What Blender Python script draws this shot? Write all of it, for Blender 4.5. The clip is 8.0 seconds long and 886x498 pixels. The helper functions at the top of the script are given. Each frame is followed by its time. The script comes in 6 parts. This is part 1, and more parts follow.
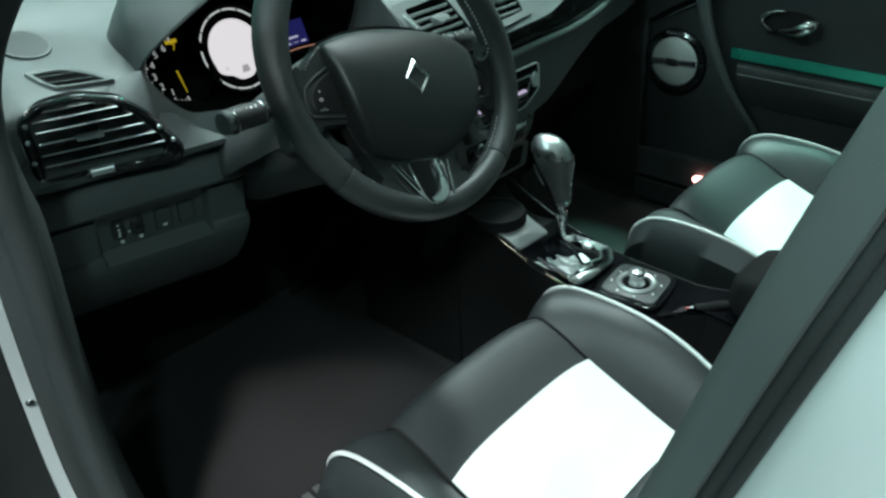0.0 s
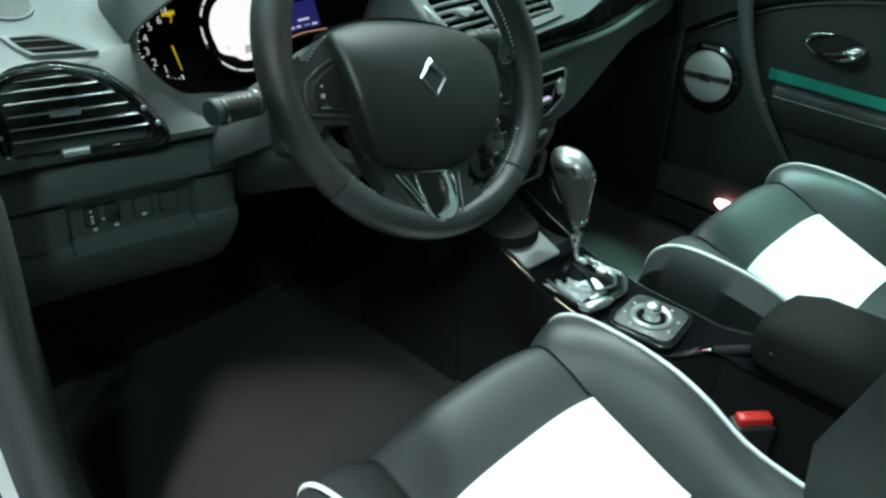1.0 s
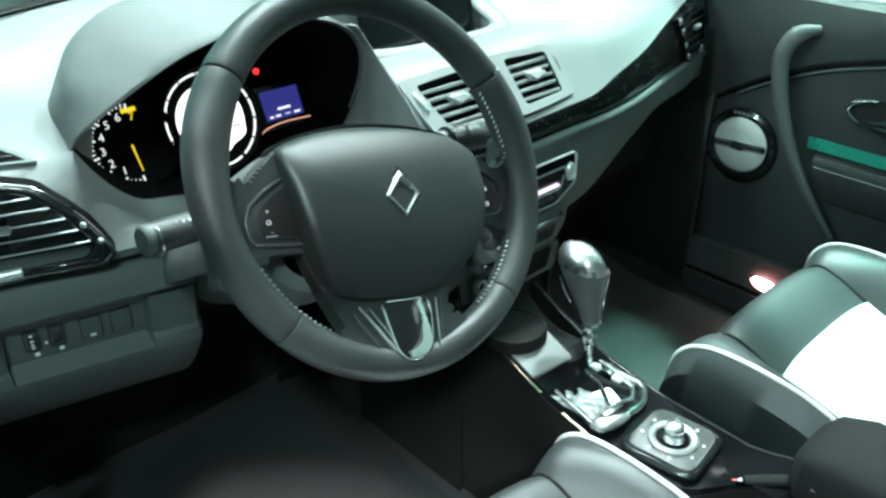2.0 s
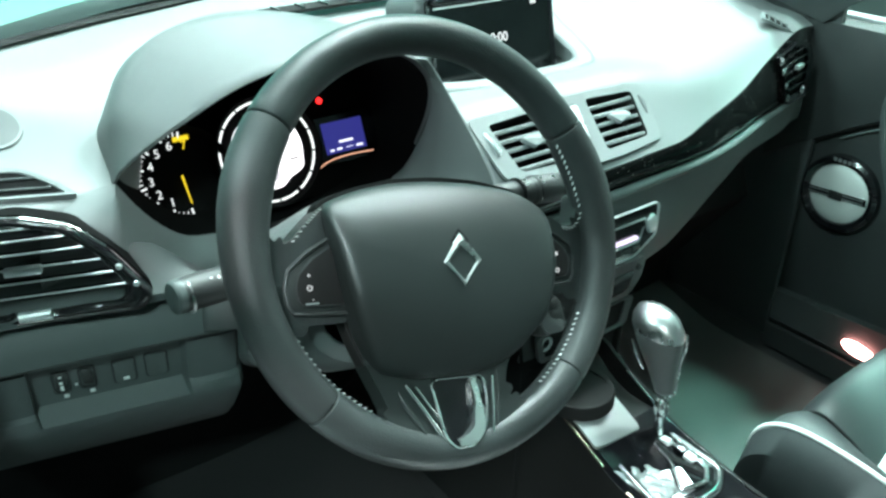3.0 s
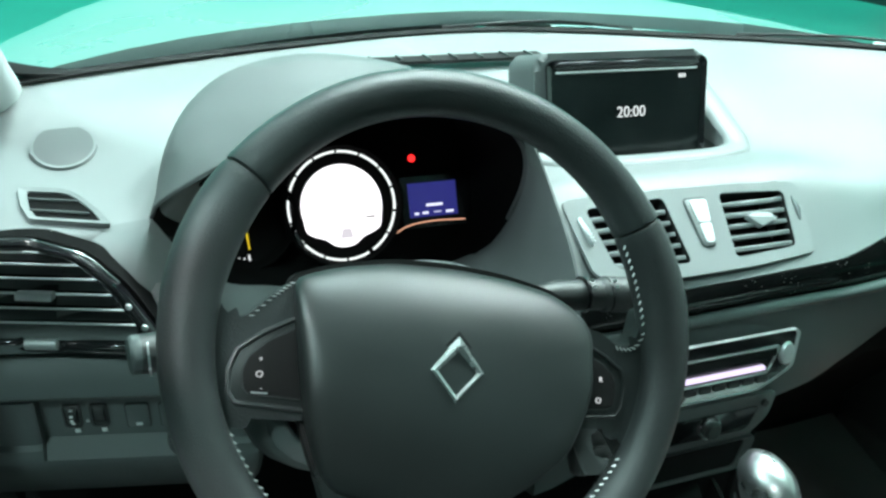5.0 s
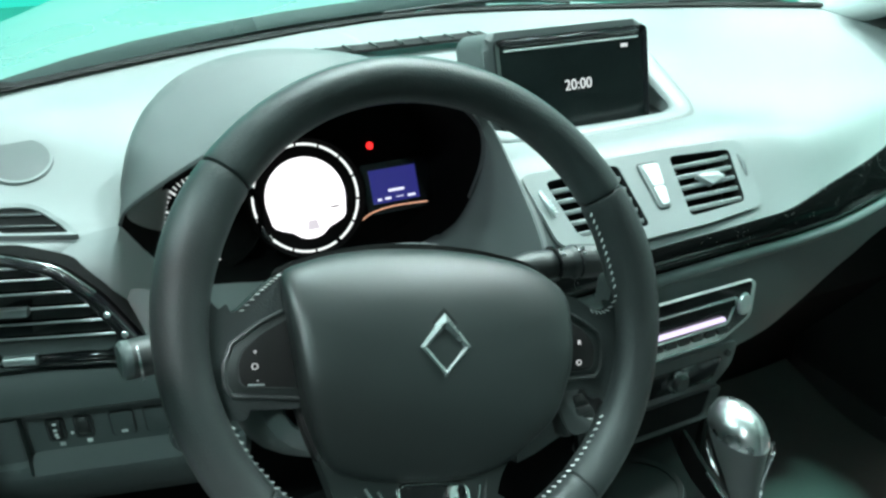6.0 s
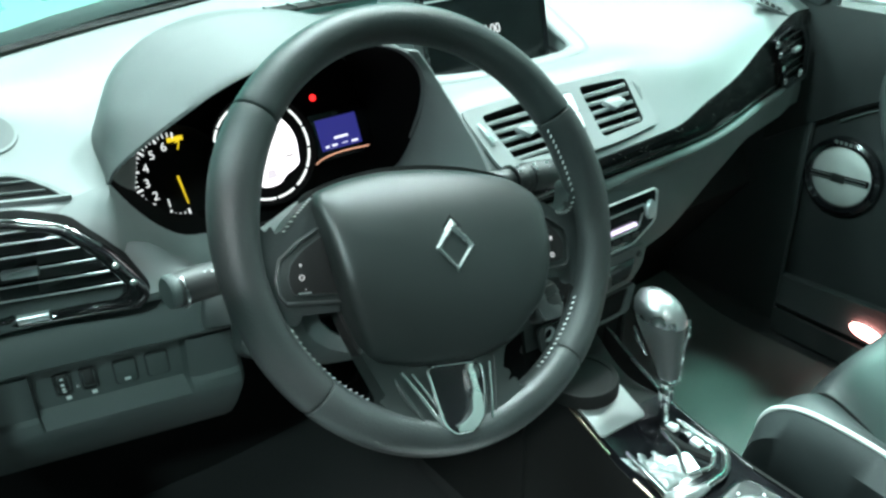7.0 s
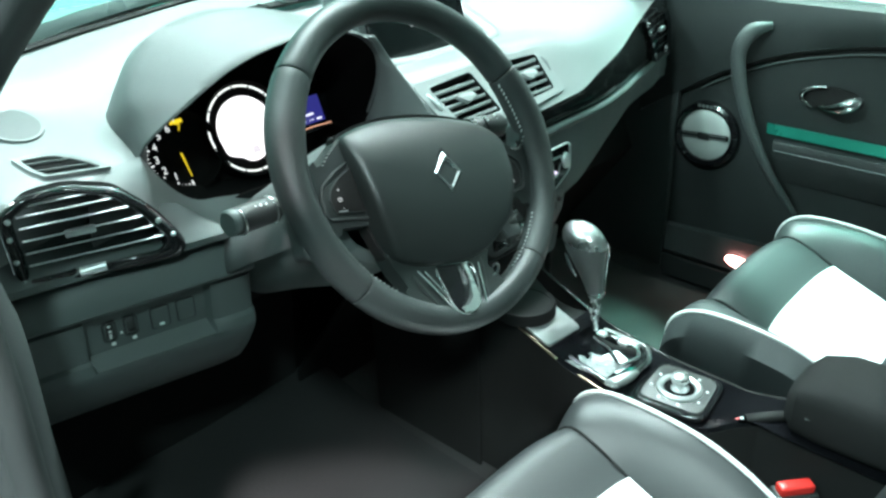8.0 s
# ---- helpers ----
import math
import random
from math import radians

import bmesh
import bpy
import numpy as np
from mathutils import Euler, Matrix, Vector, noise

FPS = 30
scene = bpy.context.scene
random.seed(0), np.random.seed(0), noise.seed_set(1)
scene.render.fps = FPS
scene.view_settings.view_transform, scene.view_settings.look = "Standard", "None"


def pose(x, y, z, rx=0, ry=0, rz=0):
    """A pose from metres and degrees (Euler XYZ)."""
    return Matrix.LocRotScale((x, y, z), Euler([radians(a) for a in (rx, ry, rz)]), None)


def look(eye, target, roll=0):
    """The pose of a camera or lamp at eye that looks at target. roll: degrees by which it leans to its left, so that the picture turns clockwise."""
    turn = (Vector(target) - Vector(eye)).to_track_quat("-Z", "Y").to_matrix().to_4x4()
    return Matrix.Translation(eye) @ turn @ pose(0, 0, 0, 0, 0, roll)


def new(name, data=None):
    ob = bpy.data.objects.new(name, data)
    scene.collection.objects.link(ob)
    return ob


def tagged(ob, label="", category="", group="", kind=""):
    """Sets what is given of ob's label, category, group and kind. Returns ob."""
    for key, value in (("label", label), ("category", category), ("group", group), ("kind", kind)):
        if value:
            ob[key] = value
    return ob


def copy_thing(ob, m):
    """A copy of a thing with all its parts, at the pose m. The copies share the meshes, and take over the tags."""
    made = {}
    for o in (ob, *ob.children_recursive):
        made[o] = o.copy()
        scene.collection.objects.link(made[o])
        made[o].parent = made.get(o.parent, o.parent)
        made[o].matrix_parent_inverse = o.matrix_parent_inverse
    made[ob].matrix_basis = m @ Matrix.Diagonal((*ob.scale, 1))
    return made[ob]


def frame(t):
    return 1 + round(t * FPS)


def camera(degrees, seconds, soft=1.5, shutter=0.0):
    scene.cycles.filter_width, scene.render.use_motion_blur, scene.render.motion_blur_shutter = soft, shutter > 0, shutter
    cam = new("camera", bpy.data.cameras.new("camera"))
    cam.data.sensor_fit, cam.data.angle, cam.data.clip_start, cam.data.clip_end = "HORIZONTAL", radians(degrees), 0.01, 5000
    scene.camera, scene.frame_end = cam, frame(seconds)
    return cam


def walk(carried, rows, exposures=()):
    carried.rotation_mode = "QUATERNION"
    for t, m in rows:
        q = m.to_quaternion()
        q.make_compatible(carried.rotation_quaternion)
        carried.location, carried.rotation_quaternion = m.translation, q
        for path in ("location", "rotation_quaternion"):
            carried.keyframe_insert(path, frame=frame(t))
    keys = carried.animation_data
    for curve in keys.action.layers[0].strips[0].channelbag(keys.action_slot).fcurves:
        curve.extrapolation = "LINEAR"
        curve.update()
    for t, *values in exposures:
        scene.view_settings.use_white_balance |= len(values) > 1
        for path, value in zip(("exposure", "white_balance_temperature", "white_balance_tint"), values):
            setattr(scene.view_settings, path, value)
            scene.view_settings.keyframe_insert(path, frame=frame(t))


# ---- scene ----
cam = camera(56.5, 8.0, soft=2.6)
PATH = [
    (0, (-0.64, -0.634, 1.197), (0.626, 0.525, 0.17), -2.4),
    (0.5, (-0.629, -0.615, 1.185), (0.644, 0.476, 0.095), -1.3),
    (1, (-0.566, -0.567, 1.179), (0.682, 0.588, 0.126), 2.4),
    (1.2, (-0.525, -0.566, 1.19), (0.745, 0.616, 0.195), 3.3),
    (2.3, (-0.398, -0.48, 1.199), (0.769, 0.815, 0.217), -0.9),
    (2.5, (-0.387, -0.465, 1.201), (0.737, 0.871, 0.225), -0.4),
    (3, (-0.352, -0.441, 1.202), (0.737, 0.934, 0.241), 1.5),
    (3.5, (-0.294, -0.424, 1.186), (0.712, 1.037, 0.263), 0.1),
    (4, (-0.219, -0.409, 1.176), (0.618, 1.177, 0.291), 3.3),
    (4.5, (-0.18, -0.405, 1.178), (0.529, 1.255, 0.317), 3.5),
    (4.7, (-0.173, -0.41, 1.177), (0.509, 1.266, 0.326), 3.3),
    (5.8, (-0.186, -0.417, 1.179), (0.567, 1.217, 0.307), 0.7),
    (6, (-0.199, -0.421, 1.182), (0.597, 1.187, 0.299), -0.0),
    (6.5, (-0.256, -0.435, 1.184), (0.654, 1.086, 0.257), -0.7),
    (7, (-0.345, -0.454, 1.19), (0.728, 0.939, 0.237), -0.8),
    (7.5, (-0.456, -0.489, 1.188), (0.78, 0.784, 0.266), -3.3),
    (8, (-0.564, -0.534, 1.202), (0.737, 0.672, 0.279), -1.7),
]
EXPOSURES = [(0.0, -1.0), (0.6, -0.75), (1.2, -0.45), (2.3, 0.6), (3.2, 0.6), (4.2, 0.28), (6.2, 0.25), (7.2, 0.52), (8.0, 0.5)]
walk(cam, [(t, look(eye, target, roll)) for t, eye, target, roll in PATH], EXPOSURES)

# ---- world and lights: a dark exhibition hall with white spotlights and a green backlit stage wall ----
world = bpy.data.worlds.new("hall")
world.use_nodes = True
world.node_tree.nodes["Background"].inputs[0].default_value = (0.56, 0.64, 0.64, 1)
world.node_tree.nodes["Background"].inputs[1].default_value = 0.16
scene.world = world


def lamp(name, eye, target, watts, size, colour):
    data = bpy.data.lights.new(name, "AREA")
    data.shape, data.size, data.energy, data.color = "DISK", size, watts, colour
    ob = new(name, data)
    ob.matrix_world = look(eye, target)
    return tagged(ob, "white hall spotlight high on the ceiling truss", "spotlight", "ceiling spotlights")


COLD, TEAL, PALE = (0.66, 1.0, 0.975), (0.74, 1.0, 0.985), (0.86, 1.0, 1.0)
lamp("spotlight", (0.8, 1.3, 4.8), (0.35, 0.2, 0.8), 150, 0.4, TEAL)
lamp("spotlight", (1.8, 2.4, 4.8), (0.45, 0.2, 0.8), 130, 0.4, TEAL)
lamp("spotlight", (-1.6, 2.2, 4.8), (0.1, 0.1, 0.8), 32, 0.4, COLD)
lamp("spotlight", (-3.2, 1.1, 3.8), (-0.2, 0.0, 0.8), 32, 0.4, COLD)
lamp("spotlight", (-3.3, 0.4, 3.9), (-0.2, -0.1, 0.7), 52, 0.4, COLD)
lamp("spotlight", (-3.1, -0.5, 4.0), (-0.1, -0.1, 0.5), 70, 0.4, COLD)
lamp("spotlight", (-2.4, -3.0, 4.4), (0.0, -0.1, 0.8), 90, 0.4, COLD)
lamp("spotlight", (2.7, 1.0, 4.6), (0.5, 0.2, 0.8), 290, 0.4, (0.78, 1.0, 0.98))



def beam(eye, target, watts, degrees, colour, label):
    data = bpy.data.lights.new("spotlight", "SPOT")
    data.energy, data.spot_size, data.spot_blend, data.color, data.shadow_soft_size = watts, radians(degrees), 0.9, colour, 0.22
    ob = new("spotlight", data)
    ob.matrix_world = look(eye, target)
    return tagged(ob, label, "spotlight", "ceiling spotlights")


beam((0.9, 4.6, 4.8), (0.35, 2.0, 0.9), 900, 24, (0.10, 1.0, 0.74), "green stage spotlight aimed at the bonnet")
# Three narrow white beams with unseen sources, added to brighten single areas.
beam((-2.6, -1.0, 4.2), (0.0, -0.21, 0.45), 860, 8.5, PALE, "added unseen white spotlight aimed at the driver's seat")
beam((-1.9, -1.2, 3.6), (-0.11, 0.22, 0.24), 2000, 8, (0.97, 0.98, 1.0), "added unseen white spotlight aimed into the open door")
beam((-2.6, -2.4, 3.6), (-0.46, -0.80, 0.95), 1000, 15, (0.84, 1.0, 1.0), "added unseen white spotlight aimed at the side of the car")
beam((2.2, 0.0, 4.2), (0.68, 0.0, 0.34), 1700, 10.5, (0.34, 1.0, 0.82), "green stage spotlight aimed at the passenger side")


# ---- materials ----
def principled(name, colour, rough, metal=0.0, coat=0.0):
    m = bpy.data.materials.new(name)
    m.use_nodes = True
    b = m.node_tree.nodes["Principled BSDF"]
    b.inputs["Base Color"].default_value = (*colour, 1)
    b.inputs["Roughness"].default_value = rough
    b.inputs["Metallic"].default_value = metal
    b.inputs["Coat Weight"].default_value = coat
    b.inputs["Coat Roughness"].default_value = 0.06
    return m


def textured(name, colour, rough, grain=900.0, bump=0.15, wear=6.0, spread=0.14, metal=0.0, coat=0.0, cells=False):
    """A surface with fine relief and a slow change of tone and gloss."""
    m = principled(name, colour, rough, metal, coat)
    n, l = m.node_tree.nodes, m.node_tree.links
    b = n["Principled BSDF"]
    at = n.new("ShaderNodeTexCoord")
    slow = n.new("ShaderNodeTexNoise")
    slow.inputs["Scale"].default_value, slow.inputs["Detail"].default_value = wear, 6
    l.new(at.outputs["Object"], slow.inputs["Vector"])
    if cells:
        fine = n.new("ShaderNodeTexVoronoi")
        out = fine.outputs["Distance"]
    else:
        fine = n.new("ShaderNodeTexNoise")
        fine.inputs["Detail"].default_value = 3
        out = fine.outputs[0]
    fine.inputs["Scale"].default_value = grain
    l.new(at.outputs["Object"], fine.inputs["Vector"])
    ramp = n.new("ShaderNodeMapRange")
    ramp.inputs[1].default_value, ramp.inputs[2].default_value = 0.3, 0.7
    ramp.inputs[3].default_value, ramp.inputs[4].default_value = 1 - spread, 1 + spread
    l.new(slow.outputs[0], ramp.inputs[0])
    mix = n.new("ShaderNodeVectorMath")
    mix.operation = "SCALE"
    mix.inputs[0].default_value = colour
    l.new(ramp.outputs[0], mix.inputs["Scale"])
    l.new(mix.outputs[0], b.inputs["Base Color"])
    gloss = n.new("ShaderNodeMapRange")
    gloss.inputs[1].default_value, gloss.inputs[2].default_value = 0.3, 0.7
    gloss.inputs[3].default_value, gloss.inputs[4].default_value = max(0.02, rough - 0.07), min(1, rough + 0.07)
    l.new(slow.outputs[0], gloss.inputs[0])
    l.new(gloss.outputs[0], b.inputs["Roughness"])
    if bump:
        relief = n.new("ShaderNodeBump")
        relief.inputs["Strength"].default_value, relief.inputs["Distance"].default_value = bump, 0.0008
        l.new(out, relief.inputs["Height"])
        l.new(relief.outputs[0], b.inputs["Normal"])
    return m


def shiny(m, level):
    m.node_tree.nodes["Principled BSDF"].inputs["Specular IOR Level"].default_value = level
    return m


def glow(name, colour, strength):
    m = principled(name, (0.01, 0.01, 0.01), 0.3)
    b = m.node_tree.nodes["Principled BSDF"]
    b.inputs["Emission Color"].default_value = (*colour, 1)
    b.inputs["Emission Strength"].default_value = strength
    return m


PAD = textured("grained_dash_skin", (0.165, 0.177, 0.177), 0.46, 1500, 0.22, 5, 0.06, cells=True)
HOOD = textured("grained_hood_skin", (0.074, 0.081, 0.081), 0.5, 1500, 0.25, 5, 0.08, cells=True)
LOWER = textured("grained_lower_plastic", (0.074, 0.088, 0.087), 0.5, 1300, 0.2, 5, 0.1, cells=True)
BLACK = textured("black_plastic", (0.018, 0.02, 0.02), 0.5, 900, 0.15, 8, 0.2)
VOID = shiny(textured("matt_black", (0.016, 0.016, 0.016), 0.85, 500, 0.1, 8, 0.2), 0.08)
# Near-black: own colour of dials; in wells it puts shade into the colour.
SHADEBLACK = shiny(textured("deep_black_shade", (0.005, 0.005, 0.005), 0.9, 500, 0.1, 8, 0.2), 0.05)
CONSOLE = shiny(textured("console_piano_black", (0.004, 0.004, 0.005), 0.12, 300, 0.0, 14, 0.2), 0.16)
GLOSS = textured("piano_black", (0.006, 0.006, 0.007), 0.10, 300, 0.0, 14, 0.2, coat=0.6)
POLISHED = textured("polished_badge_metal", (0.84, 0.86, 0.86), 0.28, 300, 0.0, 20, 0.03, metal=1.0)
CHROME = textured("chrome", (0.88, 0.90, 0.90), 0.11, 200, 0.0, 20, 0.03, metal=1.0)
SATIN = textured("satin_silver", (0.66, 0.69, 0.69), 0.36, 800, 0.05, 15, 0.06, metal=0.9)
BUTTON = textured("white_plastic_button", (0.72, 0.74, 0.73), 0.35, 600, 0.0, 20, 0.03)
BRIGHT = textured("bright_trim", (0.78, 0.81, 0.81), 0.38, 400, 0.0, 20, 0.03, metal=0.35)
SATINTAB = textured("pale_satin_plastic", (0.30, 0.32, 0.32), 0.42, 700, 0.05, 15, 0.05, metal=0.2)
GRAPHITE = textured("graphite_metal", (0.16, 0.17, 0.17), 0.33, 900, 0.05, 15, 0.1, metal=0.6)
FIXTURE = glow("lit_spotlight_lens", (0.95, 1.0, 1.0), 9.0)
SATINGREY = textured("satin_grey_plastic", (0.026, 0.029, 0.029), 0.45, 900, 0.1, 15, 0.08)
COPPER = textured("warm_chrome", (0.75, 0.55, 0.42), 0.12, 300, 0.0, 15, 0.05, metal=1.0)
LEATHER = shiny(textured("black_wheel_leather", (0.026, 0.0305, 0.0305), 0.38, 800, 0.3, 12, 0.2, cells=True), 0.5)
PERFORATED = shiny(textured("perforated_wheel_leather", (0.025, 0.0285, 0.0285), 0.42, 1000, 0.3, 12, 0.2, cells=True), 0.45)
COVER = shiny(textured("soft_black_airbag_cover", (0.0155, 0.0190, 0.0185), 0.42, 1100, 0.07, 9, 0.1, cells=True), 0.5)
KNOBSKIN = textured("grey_knob_leather", (0.10, 0.11, 0.11), 0.42, 900, 0.15, 12, 0.1, cells=True)
SEAT = textured("charcoal_seat_leather", (0.027, 0.030, 0.031), 0.47, 800, 0.2, 7, 0.16, cells=True)
WHITE = textured("white_seat_fabric", (0.87, 0.87, 0.86), 0.75, 900, 0.25, 9, 0.05)
PIPING = textured("white_piping", (0.78, 0.79, 0.78), 0.55, 600, 0.2, 20, 0.05)
THREAD = principled("white_thread", (0.58, 0.60, 0.59), 0.7)
CARPET = textured("dark_carpet", (0.026, 0.0255, 0.026), 0.95, 500, 0.8, 6, 0.3)
MAT = textured("charcoal_floor_mat", (0.0160, 0.0155, 0.0160), 0.95, 420, 0.9, 5, 0.3)
DOORSKIN = textured("dark_door_plastic", (0.021, 0.024, 0.024), 0.5, 1000, 0.25, 5, 0.12, cells=True)
BODY = textured("silver_white_car_paint", (0.74, 0.79, 0.79), 0.28, 1200, 0.03, 3, 0.03, metal=0.1, coat=0.8)
SEAL = textured("grey_rubber_seal", (0.05, 0.057, 0.057), 0.5, 700, 0.2, 9, 0.12)
PASSMAT = textured("pale_passenger_carpet", (0.045, 0.047, 0.045), 0.95, 420, 0.9, 5, 0.25)
GREENLENS = glow("lit_green_spotlight_lens", (0.03, 1.0, 0.70), 5.0)
RUBBER = textured("black_rubber_seal", (0.022, 0.025, 0.025), 0.55, 700, 0.2, 9, 0.15)
TRIMGREY = textured("grey_pillar_trim", (0.42, 0.46, 0.45), 0.65, 900, 0.2, 6, 0.06)
DARKTRIM = textured("dark_pillar_trim", (0.05, 0.057, 0.057), 0.6, 900, 0.2, 6, 0.1)
PILLARGREY = textured("grey_pillar_plastic", (0.085, 0.098, 0.097), 0.5, 900, 0.2, 6, 0.08)
LINING = textured("grey_roof_lining", (0.45, 0.47, 0.46), 0.9, 700, 0.4, 5, 0.08)
SPEAKER = textured("silver_speaker_mesh", (0.56, 0.58, 0.56), 0.42, 900, 0.5, 9, 0.05, metal=0.25, cells=True)
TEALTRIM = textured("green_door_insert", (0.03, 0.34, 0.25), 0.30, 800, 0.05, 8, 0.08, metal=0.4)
RED = textured("red_plastic", (0.62, 0.03, 0.025), 0.4, 600, 0.05, 9, 0.08)
BULB = glow("lit_display_white", (1.0, 0.97, 1.0), 1.5)
RINGLIGHT = glow("lit_ring_white", (0.9, 0.97, 0.95), 1.1)
BLUE = glow("lit_display_blue", (0.06, 0.062, 0.46), 0.36)
FAINT = glow("lit_display_shade", (0.66, 0.63, 0.68), 1.0)
BLUETEXT = glow("lit_display_text", (0.75, 0.78, 1.0), 1.1)
REDLAMP = glow("lit_red_telltale", (1.0, 0.02, 0.02), 2.2)
YELLOW = glow("lit_yellow_mark", (0.85, 0.62, 0.02), 0.9)
ORANGE = glow("lit_orange_line", (1.0, 0.50, 0.32), 0.8)
BARLIGHT = glow("lit_violet_bar", (0.82, 0.72, 1.0), 1.1)
MARKS = glow("lit_white_mark", (0.85, 0.9, 0.9), 0.85)
PRINT = textured("white_print", (0.9, 0.92, 0.92), 0.6, 800, 0.0, 20, 0.05)
CLOCK = glow("lit_clock_digits", (0.85, 0.92, 0.92), 0.9)
DOORLAMP = glow("lit_door_lamp", (1.0, 0.40, 0.36), 15.0)
STAGE = glow("green_backlit_fabric", (0.03, 0.78, 0.60), 0.9)
PALEWALL = glow("pale_backlit_fabric", (0.52, 0.92, 0.82), 0.8)
HALLDARK = textured("grey_hall_paint", (0.15, 0.16, 0.158), 0.9, 60, 0.1, 1, 0.2)
# Body silver dimmed and tinted green: the stage's reflection put into the colour.
BONNET = textured("stage_tinted_bonnet_paint", (0.26, 0.36, 0.34), 0.28, 1200, 0.03, 3, 0.03, metal=0.35, coat=0.5)
GROUND = textured("dark_hall_carpet", (0.02, 0.03, 0.028), 0.9, 120, 0.3, 1, 0.2)
HALLFLOOR = textured("green_stage_floor", (0.05, 0.42, 0.33), 0.5, 120, 0.3, 1, 0.2)
GLASS = principled("clear_glass", (1, 1, 1), 0.0)
GLASS.node_tree.nodes["Principled BSDF"].inputs["Transmission Weight"].default_value = 1.0
GLASS.node_tree.nodes["Principled BSDF"].inputs["IOR"].default_value = 1.02


def flecked(name):
    """Gloss black with fine pale flecks."""
    m = textured(name, (0.008, 0.009, 0.009), 0.12, 300, 0.0, 14, 0.2)
    m.node_tree.nodes["Principled BSDF"].inputs["Specular IOR Level"].default_value = 0.18
    n, l = m.node_tree.nodes, m.node_tree.links
    at, cell = n.new("ShaderNodeTexCoord"), n.new("ShaderNodeTexVoronoi")
    cell.inputs["Scale"].default_value = 260
    l.new(at.outputs["Object"], cell.inputs["Vector"])
    ramp = n.new("ShaderNodeMapRange")
    for k, v in enumerate((0.10, 0.17, 0.60, 0.0)):
        ramp.inputs[k + 1].default_value = v
    l.new(cell.outputs["Distance"], ramp.inputs[0])
    many = n.new("ShaderNodeTexNoise")
    many.inputs["Scale"].default_value = 45
    l.new(at.outputs["Object"], many.inputs["Vector"])
    few = n.new("ShaderNodeMapRange")
    for k, v in enumerate((0.50, 0.58, 0.0, 1.0)):
        few.inputs[k + 1].default_value = v
    l.new(many.outputs[0], few.inputs[0])
    both = n.new("ShaderNodeMath")
    both.operation = "MULTIPLY"
    l.new(ramp.outputs[0], both.inputs[0])
    l.new(few.outputs[0], both.inputs[1])
    plus = n.new("ShaderNodeMath")
    plus.operation = "ADD"
    plus.inputs[1].default_value = 0.008
    l.new(both.outputs[0], plus.inputs[0])
    l.new(plus.outputs[0], n["Principled BSDF"].inputs["Base Color"])
    return m


FLECK = flecked("flecked_gloss_black")
SCREENGLASS = textured("dark_screen_glass", (0.008, 0.011, 0.011), 0.16, 300, 0.0, 10, 0.2)


# ---- building helpers ----
def part(name, bm, material, parent=None, label="", sharp=38):
    """Links a bmesh as one mesh object, under a thing or part if given."""
    bmesh.ops.recalc_face_normals(bm, faces=bm.faces)
    for f in bm.faces:
        f.smooth = True
    limit = radians(sharp)
    for e in bm.edges:
        if len(e.link_faces) == 2 and e.calc_face_angle(0) > limit:
            e.smooth = False
    me = bpy.data.meshes.new(name)
    bm.to_mesh(me)
    bm.free()
    me.materials.append(material)
    ob = new(name, me)
    if parent:
        ob.parent = parent
    if label:
        tagged(ob, label)
    return ob


def thing(name, m, label, category, group="", kind=""):
    ob = new(name)
    ob.empty_display_size = 0.05
    ob.matrix_world = m
    return tagged(ob, label, category, group, kind)


def spline(points, n):
    """n points along a Catmull-Rom curve through the points."""
    p = [np.array(v, float) for v in points]
    p = [2 * p[0] - p[1], *p, 2 * p[-1] - p[-2]]
    out = []
    for k in range(n):
        s = k / (n - 1) * (len(p) - 3)
        i = min(int(s), len(p) - 4)
        u = s - i
        a, b, c, d = p[i:i + 4]
        out.append(0.5 * (2 * b + (c - a) * u + (2 * a - 5 * b + 4 * c - d) * u * u + (3 * b - a - 3 * c + d) * u ** 3))
    return out


def lerp(x, table):
    """Smooth value at x in a table of (x, value), without overshoot."""
    xs = np.array([r[0] for r in table], float)
    vs = np.array([np.array(r[1], float) for r in table])
    i = int(np.clip(np.searchsorted(xs, x) - 1, 0, len(xs) - 2))
    x = min(max(x, xs[0]), xs[-1])

    def slope(k):
        if k in (0, len(xs) - 1):
            return np.zeros_like(vs[0])
        a = (vs[k] - vs[k - 1]) / (xs[k] - xs[k - 1])
        b = (vs[k + 1] - vs[k]) / (xs[k + 1] - xs[k])
        return np.where(a * b > 0, 2 * a * b / np.where(np.abs(a + b) > 1e-12, a + b, 1), 0)

    h = xs[i + 1] - xs[i]
    u = (x - xs[i]) / h
    return (2 * u ** 3 - 3 * u ** 2 + 1) * vs[i] + (u ** 3 - 2 * u ** 2 + u) * h * slope(i) + (3 * u ** 2 - 2 * u ** 3) * vs[i + 1] + (u ** 3 - u ** 2) * h * slope(i + 1)


